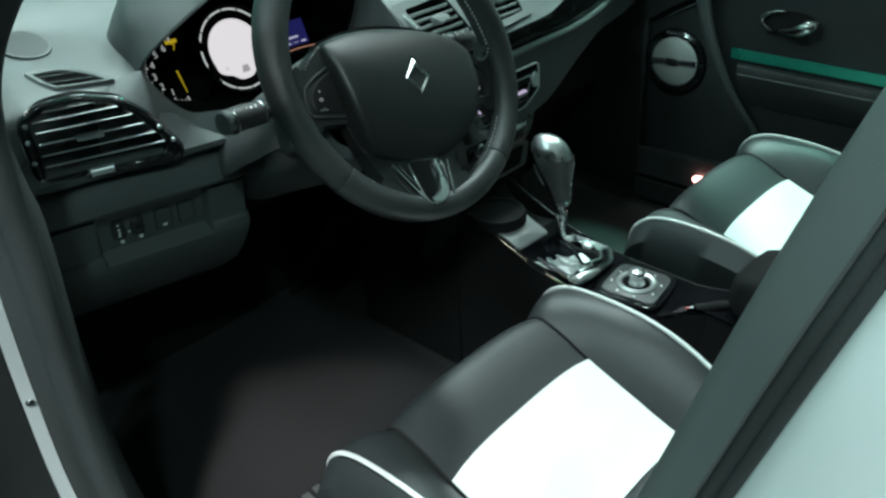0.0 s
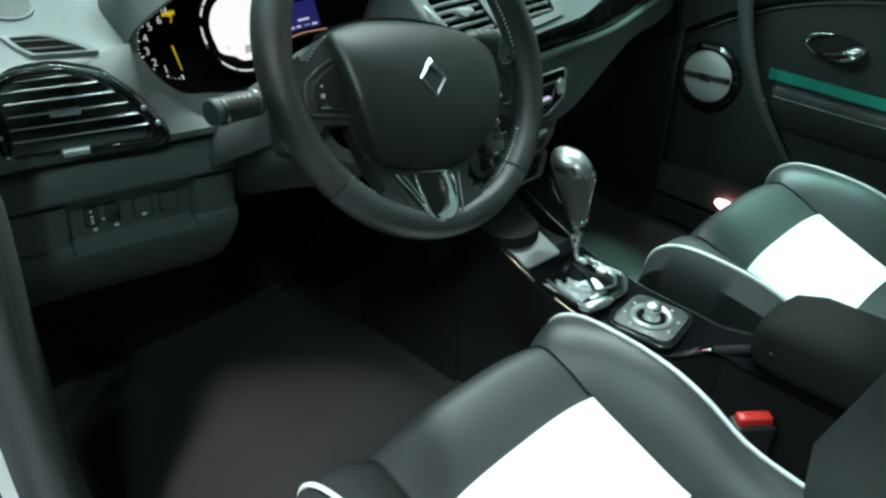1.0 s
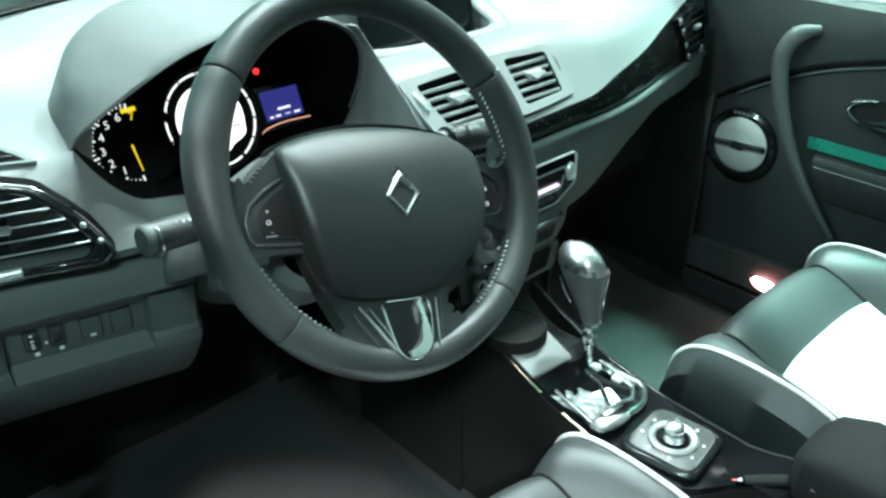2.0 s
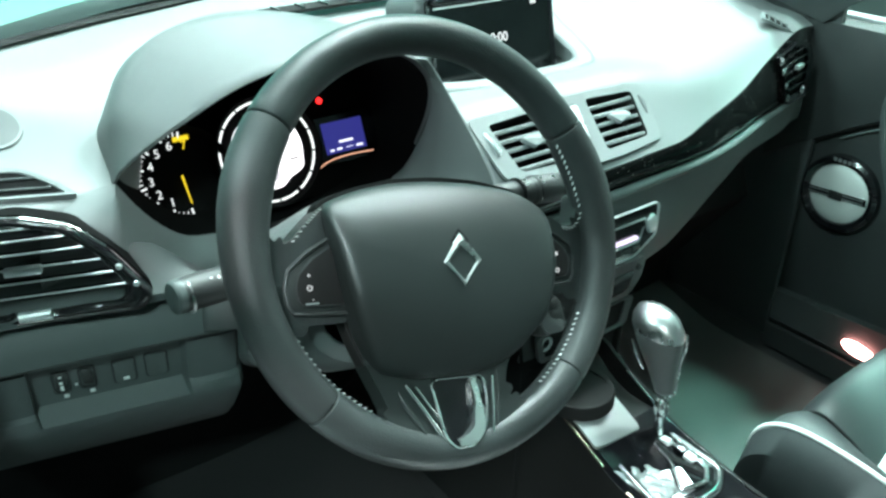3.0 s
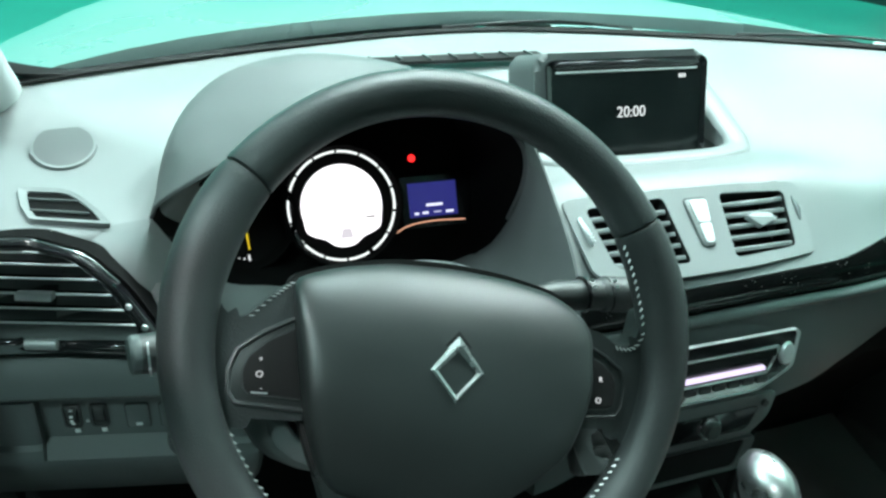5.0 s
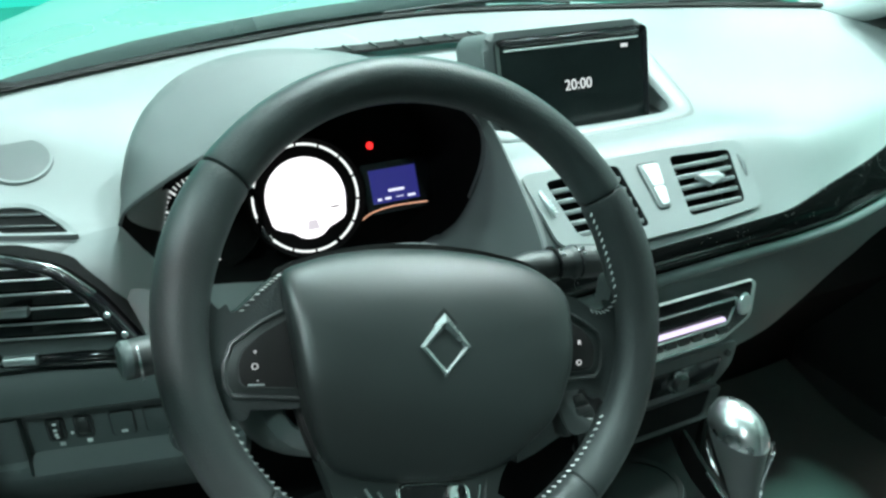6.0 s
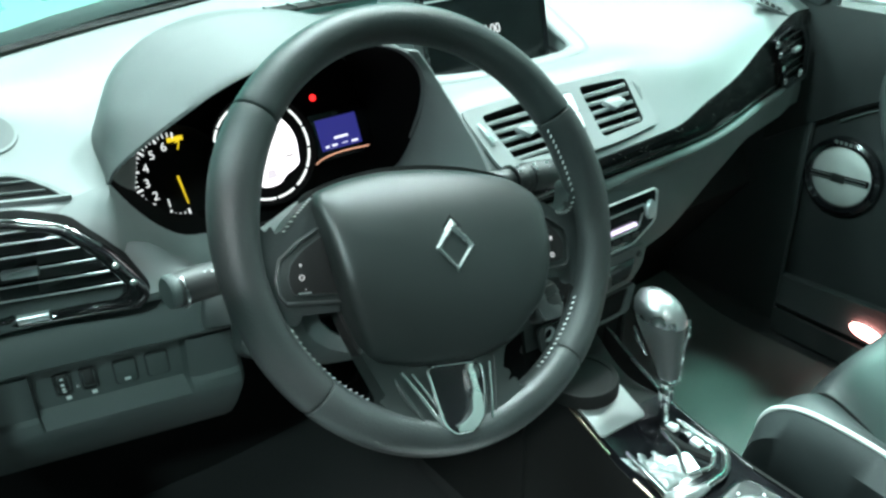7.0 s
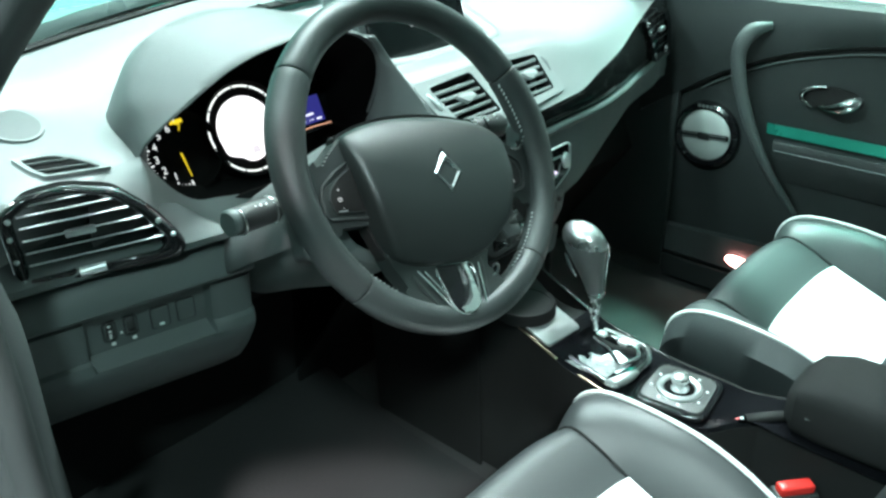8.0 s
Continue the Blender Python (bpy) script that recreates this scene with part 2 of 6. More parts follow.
def sheet(rows, thick=0.004, close=False, eye=(0.2, -0.5, 1.1)):
    """A skin through rows of points, thickened on the side away from eye."""
    bm = bmesh.new()
    grid = [[bm.verts.new(tuple(p)) for p in r] for r in rows]
    for a, b in zip(grid, grid[1:] + ([grid[0]] if close else [])):
        for i in range(len(a) - 1):
            bm.faces.new((a[i], a[i + 1], b[i + 1], b[i]))
    bmesh.ops.recalc_face_normals(bm, faces=bm.faces)
    if thick:
        bm.normal_update()
        if sum((Vector(eye) - f.calc_center_median()).dot(f.normal) * f.calc_area() for f in bm.faces) < 0:
            bmesh.ops.reverse_faces(bm, faces=bm.faces[:])
            bm.normal_update()
        front = bm.faces[:]
        rim = [e for e in bm.edges if len(e.link_faces) == 1]
        back = {v: bm.verts.new(v.co - thick * v.normal) for v in bm.verts[:]}
        for f in front:
            bm.faces.new([back[v] for v in reversed(f.verts)])
        for e in rim:
            p, q = e.verts
            bm.faces.new((p, q, back[q], back[p]))
    return bm


def tube(points, radius, seg=10, bm=None, flat=1.0, up=(0, 0, 1)):
    """A rod with rounded ends through the points; radius a number or one for each point; flat squashes it along up."""
    bm = bm or bmesh.new()
    p = [Vector(v) for v in points]
    r = [radius] * len(p) if isinstance(radius, (int, float)) else list(radius)
    rings = []
    for i, q in enumerate(p):
        d = (p[min(i + 1, len(p) - 1)] - p[max(i - 1, 0)]).normalized()
        side = d.cross(Vector(up))
        side = side.normalized() if side.length > 1e-4 else d.orthogonal().normalized()
        rise = side.cross(d).normalized()
        rings.append([bm.verts.new(q + r[i] * (math.cos(a) * side + flat * math.sin(a) * rise)) for a in (2 * math.pi * k / seg for k in range(seg))])
    for a, b in zip(rings, rings[1:]):
        for k in range(seg):
            bm.faces.new((a[k], a[(k + 1) % seg], b[(k + 1) % seg], b[k]))
    bm.faces.new(rings[0][::-1])
    bm.faces.new(rings[-1])
    return bm


def box(centre, size, bevel=0.003, seg=2, bm=None, turn=None):
    bm = bm or bmesh.new()
    m = Matrix.Translation(centre) @ (turn or Matrix()) @ Matrix.Diagonal((*size, 1))
    made = bmesh.ops.create_cube(bm, size=1, matrix=m)["verts"]
    if bevel:
        edges = {e for v in made for e in v.link_edges}
        bmesh.ops.bevel(bm, geom=list(edges), offset=bevel, segments=seg, affect="EDGES", profile=0.6)
    return bm


def rounded(outline, r, n=4):
    """A 2D outline with its corners rounded by r."""
    out = []
    for i, p in enumerate(outline):
        p, a, b = Vector(p), Vector(outline[i - 1]), Vector(outline[(i + 1) % len(outline)])
        da, db = (a - p), (b - p)
        k = min(r, da.length * 0.48, db.length * 0.48)
        s, e = p + da.normalized() * k, p + db.normalized() * k
        for j in range(n + 1):
            u = j / n
            out.append((1 - u) ** 2 * s + 2 * u * (1 - u) * p + u * u * e)
    return out


def prism(outline, depth, m=None, bevel=0.0, bm=None, seg=2):
    """A plate of that outline, in the plane of m, raised by depth, with a bevelled upper edge."""
    bm = bm or bmesh.new()
    m = m or Matrix()
    low = [bm.verts.new(m @ Vector((p[0], p[1], 0))) for p in outline]
    top = [bm.verts.new(m @ Vector((p[0], p[1], depth))) for p in outline]
    n = len(low)
    bm.faces.new(low[::-1])
    cap = bm.faces.new(top)
    for i in range(n):
        bm.faces.new((low[i], low[(i + 1) % n], top[(i + 1) % n], top[i]))
    if bevel:
        bmesh.ops.bevel(bm, geom=list(cap.edges), offset=bevel, segments=seg, affect="EDGES", profile=0.6)
    return bm


def frame_ring(outer, inner, depth, m=None, bm=None, lip=0.0):
    """A flat frame between two outlines with the same number of points; lip lifts the inner edge."""
    bm = bm or bmesh.new()
    m = m or Matrix()
    n = len(outer)
    loops = [[bm.verts.new(m @ Vector((p[0], p[1], z))) for p in o] for o, z in ((outer, 0), (outer, depth), (inner, depth + lip), (inner, 0))]
    for a, b in zip(loops, loops[1:] + loops[:1]):
        for i in range(n):
            bm.faces.new((a[i], a[(i + 1) % n], b[(i + 1) % n], b[i]))
    return bm


def lathe(profile, m=None, seg=32, bm=None, start=0.0, sweep=2 * math.pi):
    """A turned body: profile of (radius, height) about the local z axis."""
    bm = bm or bmesh.new()
    m = m or Matrix()
    full = abs(sweep - 2 * math.pi) < 1e-6
    rings = []
    for r, z in profile:
        if r < 1e-6:
            rings.append([bm.verts.new(m @ Vector((0, 0, z)))])
        else:
            rings.append([bm.verts.new(m @ Vector((r * math.cos(start + sweep * k / seg), r * math.sin(start + sweep * k / seg), z))) for k in range(seg if full else seg + 1)])
    for a, b in zip(rings, rings[1:]):
        n = max(len(a), len(b))
        for k in range(n if full else n - 1):
            j = (k + 1) % n
            if len(a) == 1 and len(b) > 1:
                bm.faces.new((a[0], b[j], b[k]))
            elif len(b) == 1 and len(a) > 1:
                bm.faces.new((a[k], a[j], b[0]))
            elif len(a) > 1:
                bm.faces.new((a[k], a[j], b[j], b[k]))
    return bm


def circle(r, n=32, cx=0.0, cy=0.0, ry=None):
    return [(cx + r * math.cos(2 * math.pi * k / n), cy + (ry or r) * math.sin(2 * math.pi * k / n)) for k in range(n)]


def scaled(outline, k, dx=0.0, dy=0.0):
    cx, cy = sum(p[0] for p in outline) / len(outline), sum(p[1] for p in outline) / len(outline)
    return [(cx + (p[0] - cx) * k + dx, cy + (p[1] - cy) * k + dy) for p in outline]


def facing(origin, tilt=0.0, turn=0.0):
    """A plane that faces the rear of the car: local x to the car's right, y up, z to the rear. tilt leans its top forward."""
    return Matrix.Translation(origin) @ Matrix.Rotation(radians(turn), 4, "Z") @ Matrix.Rotation(radians(90 - tilt), 4, "X")


def writing(name, text, size, material, parent, m, label=""):
    """Lettering in the built-in font, turned into a mesh."""
    c = bpy.data.curves.new(name, "FONT")
    c.body, c.size, c.extrude, c.align_x, c.align_y = text, size, 0.0002, "CENTER", "CENTER"
    tmp = bpy.data.objects.new(name, c)
    scene.collection.objects.link(tmp)
    me = bpy.data.meshes.new_from_object(tmp.evaluated_get(bpy.context.evaluated_depsgraph_get()))
    bpy.data.objects.remove(tmp)
    me.transform(m)
    me.materials.clear()
    me.materials.append(material)
    ob = new(name, me)
    ob.parent = parent
    return tagged(ob, label)

# ---- the hall ----
hall = 14.0
ground = part("ground", box((0.3, 0, -0.05), (2 * hall, 2 * hall, 0.1), 0), GROUND)
tagged(part("stage_floor", box((0.3, 4.9, 0.02), (14, 4.4, 0.04), 0.01), HALLFLOOR), "turquoise stage floor in front of the car", "floor", kind="structure")
tagged(ground, "dark carpet of the exhibition hall", "ground", kind="structure")
for nm, c, s in (("wall_east", (hall, 0, 4), (0.2, 2 * hall, 8.2)), ("wall_west", (-hall, 0, 4), (0.2, 2 * hall, 8.2)), ("wall_south", (0.3, -hall, 4), (2 * hall, 0.2, 8.2)), ("wall_north", (0.3, hall, 4), (2 * hall, 0.2, 8.2))):
    tagged(part(nm, box(c, s, 0), HALLDARK), "dark painted wall of the exhibition hall", "wall", kind="structure")
tagged(part("ceiling", box((0.3, 0, 8.15), (2 * hall, 2 * hall, 0.1), 0), HALLDARK), "dark hall ceiling", "ceiling", kind="structure")
tagged(part("backdrop", box((0.3, 7.0, 2.4), (16, 0.1, 4.8), 0.02), STAGE), "green backlit fabric stage wall", "backdrop", kind="structure")
tagged(part("backdrop", box((8.0, 0.5, 2.4), (0.1, 12, 4.8), 0.02), PALEWALL), "pale green backlit fabric stage wall", "backdrop", kind="structure")

truss_light = thing("spotlight", Matrix(), "round lit spotlight on the hall ceiling truss", "spotlight", "ceiling spotlights")
part("can", lathe([(0.0, 0.40), (0.20, 0.40), (0.26, 0.02), (0.27, 0.0), (0.255, 0.0), (0.24, 0.03), (0.0, 0.03)], None, 20), BLACK, truss_light)
part("lens", lathe([(0.0, 0.012), (0.24, 0.012), (0.24, 0.026), (0.0, 0.026)], None, 20), FIXTURE, truss_light)
part("yoke", tube([(0, 0, 0.28), (0, 0, 3.6)], 0.02, 8), BLACK, truss_light)
spots = [(-2.4, 3.4), (-0.8, 3.9), (0.5, 4.3), (2.0, 3.8), (3.4, 2.6), (-3.6, 1.4), (-2.8, -1.8), (3.9, 0.6), (0.2, -2.6), (2.4, -2.4), (-1.8, 5.6), (0.0, 5.9), (1.6, 5.6)]
truss_light.matrix_world = pose(*spots[0], 4.6)
for sx, sy in spots[1:]:
    copy_thing(truss_light, pose(sx, sy, 4.6))
green_light = thing("spotlight", pose(-3.0, 2.6, 4.6), "round green spotlight on the hall ceiling truss", "spotlight", "green ceiling spotlights")
part("can", lathe([(0.0, 0.40), (0.20, 0.40), (0.26, 0.02), (0.27, 0.0), (0.255, 0.0), (0.24, 0.03), (0.0, 0.03)], None, 20), BLACK, green_light)
part("lens", lathe([(0.0, 0.012), (0.24, 0.012), (0.24, 0.026), (0.0, 0.026)], None, 20), GREENLENS, green_light)
part("yoke", tube([(0, 0, 0.28), (0, 0, 3.6)], 0.02, 8), BLACK, green_light)
for sx, sy in ((-1.2, 4.6), (1.2, 4.7), (2.8, 3.2), (4.4, 1.8), (-4.2, 0.2), (-3.4, -2.4), (3.2, -1.2), (1.2, -3.0)):
    copy_thing(green_light, pose(sx, sy, 4.6))

# ---- the car's shell ----
CX = 0.345
SCREEN = [(-0.36, 0.47), (-0.256, 0.545), (0.0, 0.665), (CX, 0.757), (0.69, 0.665), (0.946, 0.545), (1.05, 0.47)]

CURVE = [tuple(p) for p in spline(SCREEN, 61)]


def screen_y(x):
    return float(np.interp(x, [s[0] for s in CURVE], [s[1] for s in CURVE]))

floor = part("floor", box((CX, -0.35, 0.20), (1.5, 2.3, 0.06), 0.01), CARPET)
tagged(floor, "dark carpeted car floor", "floor", kind="structure")
roof = sheet([[(x, y, 1.415 - 0.10 * ((x - CX) / 0.6) ** 2 - (0.02 if y > -0.2 else 0)) for x in np.linspace(-0.24, 0.93, 13)] for y in np.linspace(-0.12, -1.7, 9)], 0.04)
tagged(part("ceiling", roof, LINING), "grey fabric roof lining of the car", "ceiling", kind="structure")

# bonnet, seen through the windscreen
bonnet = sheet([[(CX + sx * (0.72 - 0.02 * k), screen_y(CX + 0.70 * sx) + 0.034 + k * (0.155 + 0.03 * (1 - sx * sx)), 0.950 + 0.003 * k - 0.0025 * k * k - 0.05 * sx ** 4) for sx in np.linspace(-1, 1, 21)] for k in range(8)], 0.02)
car = thing("car_bonnet", Matrix(), "glossy silver bonnet with the green stage light tinted into its paint", "bonnet")
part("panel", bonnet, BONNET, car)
for x0, x1 in ((0.80, 1.02), (0.34, 0.60)):
    arm = part("wiper", tube(spline([(x, screen_y(x) + dy, z) for x, dy, z in ((x0 - 0.05, 0.020, 0.950), (0.5 * (x0 + x1), 0.034, 0.955), (x1, 0.030, 0.950))], 10), 0.0022, 8), RUBBER, car, "black wiper arm")
scuttle = part("scuttle", sheet([[(x, screen_y(x) + dy, z) for x in np.linspace(-0.36, 1.05, 40)] for dy, z in ((0.002, 0.943), (0.006, 0.946), (0.014, 0.946), (0.05, 0.92))], 0.004), VOID, car, "black windscreen scuttle strip")

part("corner_seal", sheet([[(x, screen_y(x) + 0.004 + dy * (-0.18 - x) / 0.18, 0.946 + (z - 0.946 + 0.3 * max(0, -0.2 - x)) * (-0.18 - x) / 0.18) for x in np.linspace(-0.36, -0.185, 12)] for dy, z in ((-0.012, 0.946), (0.03, 0.956), (0.06, 0.95))], 0.004), VOID, car)
glass = sheet([[(CX + (x - CX) * (1 - 0.16 * k), screen_y(x) + 0.006 + (-0.12 - screen_y(x)) * k, 0.948 + 0.43 * k + 0.03 * math.sin(math.pi * k)) for x in np.linspace(-0.36, 1.05, 25)] for k in np.linspace(0, 1, 9)], 0.004)
windscreen = part("window_1", glass, GLASS)
windscreen.visible_shadow = False
tagged(windscreen, "clear curved windscreen", "windscreen", kind="structure")
header = part("trim", box((CX, -0.14, 1.385), (1.0, 0.10, 0.04), 0.015), LINING)
tagged(header, "grey windscreen header rail", "trim", kind="structure")

# plain outer panels that close the car round the cabin
def closing(name, rows, label):
    tagged(part(name, sheet(rows, 0.02, eye=(0.3, 0.0, 0.6)), BODY), label, "car body", kind="structure")


for side, nm in ((-1, "wall_fender_left"), (1, "wall_fender_right")):
    closing(nm, [[(CX + side * (0.73 - 0.02 * k + 0.05 * math.sin(math.pi * u)), screen_y(CX + 0.70 * side) + 0.06 + 0.15 * k, 0.03 + u * (0.86 + 0.004 * k - 0.0022 * k * k - 0.02)) for u in np.linspace(0, 1, 7)] for k in range(8)], "plain silver-white front wing of the car")
closing("wall_nose", [[(CX + sx * 0.60, screen_y(CX + 0.70 * sx) + 0.06 + 7 * (0.15 + 0.03 * (1 - sx * sx)) + 0.03 * math.sin(math.pi * u), 0.03 + u * (0.805 - 0.05 * sx ** 4)) for u in np.linspace(0, 1, 6)] for sx in np.linspace(-1, 1, 15)], "plain silver-white nose of the car")
closing("wall_passenger_side", [[(1.135 + 0.03 * math.sin(math.pi * u), y, 0.03 + 0.85 * u) for u in np.linspace(0, 1, 6)] for y in np.linspace(0.50, -1.75, 10)], "plain outer side of the passenger door")
closing("wall_driver_side", [[(-0.45 - 0.02 * math.sin(math.pi * u), y, 0.03 + 0.85 * u) for u in np.linspace(0, 1, 6)] for y in np.linspace(-0.70, -1.75, 6)], "plain silver-white rear side of the car")
closing("wall_tail", [[(x, -1.75 - 0.05 * math.sin(math.pi * u) + 0.25 * max(0, u - 0.6), 0.03 + 1.36 * u - 0.06 * u * ((x - CX) / 0.6) ** 2) for u in np.linspace(0, 1, 8)] for x in np.linspace(-0.44, 1.13, 9)], "plain silver-white tail of the car")

# windscreen pillars
for side in (-1, 1):
    run = spline([(CX + side * 0.656, 0.60, 0.915), (CX + side * 0.648, 0.42, 0.985), (CX + side * 0.637, 0.20, 1.10), (CX + side * 0.60, -0.02, 1.24), (CX + side * 0.55, -0.20, 1.37)], 16)
    pil = part("pillar", tube(run, [0.038] * 16, 14, flat=0.8), TRIMGREY)
    tagged(pil, "light grey windscreen pillar trim", "pillar", kind="structure")

# driver's door opening: seal, kick panel and painted jamb in front, centre pillar behind
seal_line = spline([(-0.30, -0.35, 1.34), (-0.355, -0.10, 1.17), (-0.385, 0.05, 1.05), (-0.396, 0.125, 0.96), (-0.400, 0.140, 0.86), (-0.400, 0.140, 0.76), (-0.400, 0.150, 0.62), (-0.402, 0.130, 0.46), (-0.398, 0.06, 0.34), (-0.40, -0.15, 0.31), (-0.41, -0.40, 0.31)], 60)
opening = thing("door_opening", Matrix(), "black rubber-sealed driver's door opening of the car", "door frame")
part("seal", tube(seal_line, 0.016, 12, up=(1, 0, 0)), SEAL, opening)
outer = [Vector(p) for p in seal_line[6:60]]
def toward(p):
    return float(np.interp(p.z, (0.30, 0.80, 0.88, 0.97), (1, 1, 0.65, 0.4)))


part("kick_panel", sheet([spline([p + toward(p) * Vector(v) for v in ((0.006, 0.006, 0), (0.026, 0.020, 0), (0.046, 0.055, 0), (0.052, 0.085, 0), (0.054, 0.13, -0.01), (0.054, 0.36, -0.02))], 16) for p in outer], 0.004), DARKTRIM, opening, "dark grey side trim beside the dashboard")
part("reveal", sheet([[p + Vector((-0.008, 0.008, -0.005)) for p in outer], [p + Vector((-0.014, 0.036, -0.014)) for p in outer], [p + Vector((-0.017, 0.062, -0.024)) for p in outer]], 0.004, eye=(-1.5, -0.5, 1.0)), DARKTRIM, opening)
part("jamb", sheet([[p + Vector(v) for p in outer] for v in ((-0.018, 0.064, -0.024), (-0.025, 0.066, -0.027), (-0.032, 0.070, -0.030))], 0.004, eye=(-1.5, -0.5, 1.0)), BODY, opening, "silver-white painted door jamb")
part("hinge_cover", sheet([[p + Vector(v) for p in outer] for v in ((-0.033, 0.071, -0.030), (-0.055, 0.074, -0.036), (-0.10, 0.09, -0.05))], 0.004, eye=(-1.5, -0.5, 1.0)), RUBBER, opening, "black rubber hinge cover")
for k, i in enumerate((30, 41)):
    p = outer[i] + Vector((-0.025, 0.0655, -0.027))
    part("jamb_bolt", lathe([(0, 0.004), (0.003, 0.004), (0.0045, 0.0025), (0.005, 0), (0, 0)], Matrix.Translation(p) @ Matrix.Rotation(radians(75), 4, "X"), 12), CHROME, opening, "bright jamb bolt")
part("sill", box((-0.46, -0.25, 0.27), (0.14, 1.0, 0.10), 0.02, 3), BODY, opening)

pillar_line = [(-0.40, -0.36, 0.30), (-0.40, -0.440, 0.62), (-0.40, -0.5255, 0.915), (-0.40, -0.578, 1.10), (-0.33, -0.66, 1.36)]
cp = thing("centre_pillar", Matrix(), "silver-white centre pillar with a black rubber door seal", "pillar")
line = spline(pillar_line, 30)
line = [Vector(p) for p in line]
part("inner_trim", sheet([spline([p + Vector(v) for v in ((-0.0185, -0.0200, 0), (-0.012, -0.012, 0), (-0.005, -0.0035, 0), (0.002, -0.002, 0), (0.010, -0.012, 0), (0.03, -0.06, 0), (0.04, -0.16, 0))], 18) for p in line], 0.004, eye=(-1.5, 0.5, 1.0)), PILLARGREY, cp, "dark grey pillar trim")
for dx, dy, r in ((-0.0205, -0.0225, 0.0034), (-0.0228, -0.0268, 0.0026)):
    part("seal", tube([p + Vector((dx, dy, 0)) for p in line], r, 10, up=(1, 0, 0)), RUBBER, cp, "black rubber door seal")
part("outer_panel", sheet([spline([p + Vector((-0.0215, -0.0290, 0)), p + Vector((-0.0260, -0.0310, 0)), p + Vector((-0.0350, -0.0400, 0)), p + Vector((-0.0430, -0.0560, 0)), p + Vector((-0.0480, -0.090, 0)), p + Vector((-0.052, -0.18, 0)), p + Vector((-0.047, -0.6, 0))], 26) for p in line], 0.006, eye=(-1.5, -0.5, 1.0)), BODY, cp, "silver-white painted outer panel")

# ---- dashboard ----
dash = thing("dashboard", Matrix(), "grey soft-touch dashboard with a gloss black trim strip", "dashboard")
TOP = [
    (-0.345, [(0.45, 0.908), (0.36, 0.892), (0.308, 0.881), (0.283, 0.864), (0.288, 0.790)]),
    (-0.170, [(0.45, 0.908), (0.36, 0.892), (0.308, 0.881), (0.283, 0.864), (0.288, 0.790)]),
    (-0.147, [(0.45, 0.908), (0.39, 0.898), (0.345, 0.888), (0.318, 0.872), (0.330, 0.790)]),
    (-0.110, [(0.470, 0.911), (0.430, 0.904), (0.395, 0.897), (0.370, 0.886), (0.375, 0.82)]),
    (-0.070, [(0.500, 0.918), (0.475, 0.912), (0.450, 0.907), (0.428, 0.897), (0.430, 0.84)]),
    (-0.030, [(0.530, 0.926), (0.520, 0.924), (0.510, 0.921), (0.500, 0.912), (0.500, 0.86)]),
    (0.189, [(0.58, 0.94), (0.55, 0.938), (0.50, 0.93), (0.47, 0.92), (0.46, 0.86)]),
    (0.201, [(0.55, 0.933), (0.42, 0.905), (0.32, 0.889), (0.240, 0.886), (0.160, 0.809)]),
    (0.500, [(0.55, 0.933), (0.42, 0.906), (0.32, 0.890), (0.240, 0.886), (0.160, 0.817)]),
    (0.600, [(0.52, 0.930), (0.40, 0.912), (0.30, 0.892), (0.222, 0.874), (0.179, 0.829)]),
    (0.700, [(0.50, 0.930), (0.40, 0.914), (0.31, 0.895), (0.245, 0.874), (0.205, 0.837)]),
    (0.820, [(0.48, 0.930), (0.40, 0.914), (0.33, 0.898), (0.276, 0.882), (0.243, 0.856)]),
    (0.950, [(0.46, 0.922), (0.41, 0.908), (0.36, 0.896), (0.306, 0.890), (0.278, 0.878)]),
    (1.060, [(0.44, 0.900), (0.42, 0.892), (0.39, 0.885), (0.345, 0.880), (0.312, 0.866)]),
]
rows = []
for x in np.concatenate([np.linspace(-0.345, -0.18, 9), np.linspace(-0.17, -0.147, 5), np.linspace(-0.141, -0.025, 16), np.linspace(0.0, 0.186, 6), np.linspace(0.190, 0.2025, 5), np.linspace(0.212, 0.52, 35), np.linspace(0.54, 1.06, 24)]):
    p = lerp(x, TOP)
    prof = [(screen_y(x) + 0.01, 0.942), (0.5 * (screen_y(x) + p[0][0]), 0.55 * 0.942 + 0.45 * p[0][1] + 0.004), *p]
    rows.append([(x, q[0], min(q[1], 0.862) if 0.236 < x < 0.500 and 0.329 + 0.10 * max(0, abs(x - 0.36) - 0.08) < q[0] < 0.455 else q[1]) for q in spline(prof, 60)])
    if 0.228 < x < 0.474:  # recess for the air vents
        rows[-1] = [(a, b + 0.024, d - 0.028) if 0.178 < b < 0.231 else (a, b, d) for a, b, d in rows[-1]]
part("top_pad", sheet(rows, 0.006), PAD, dash, "pale grey grained top pad")

STRIP = [(0.17, (0.162, 0.806, 0.166, 0.772)), (0.50, (0.160, 0.817, 0.163, 0.782)), (0.60, (0.179, 0.829, 0.177, 0.776)), (0.70, (0.205, 0.837, 0.202, 0.770)), (0.82, (0.243, 0.856, 0.238, 0.765)), (0.95, (0.278, 0.878, 0.272, 0.760)), (1.06, (0.312, 0.866, 0.306, 0.752))]
xs = np.linspace(0.17, 1.055, 40)
rows = []
for x in xs:
    a, b, c, d = lerp(x, STRIP)
    rows.append([(x, a - 0.002, b), (x, a - 0.005, b - 0.2 * (b - d)), (x, 0.5 * (a + c) - 0.007, 0.5 * (b + d)), (x, c - 0.006, d + 0.2 * (b - d)), (x, c - 0.002, d)])
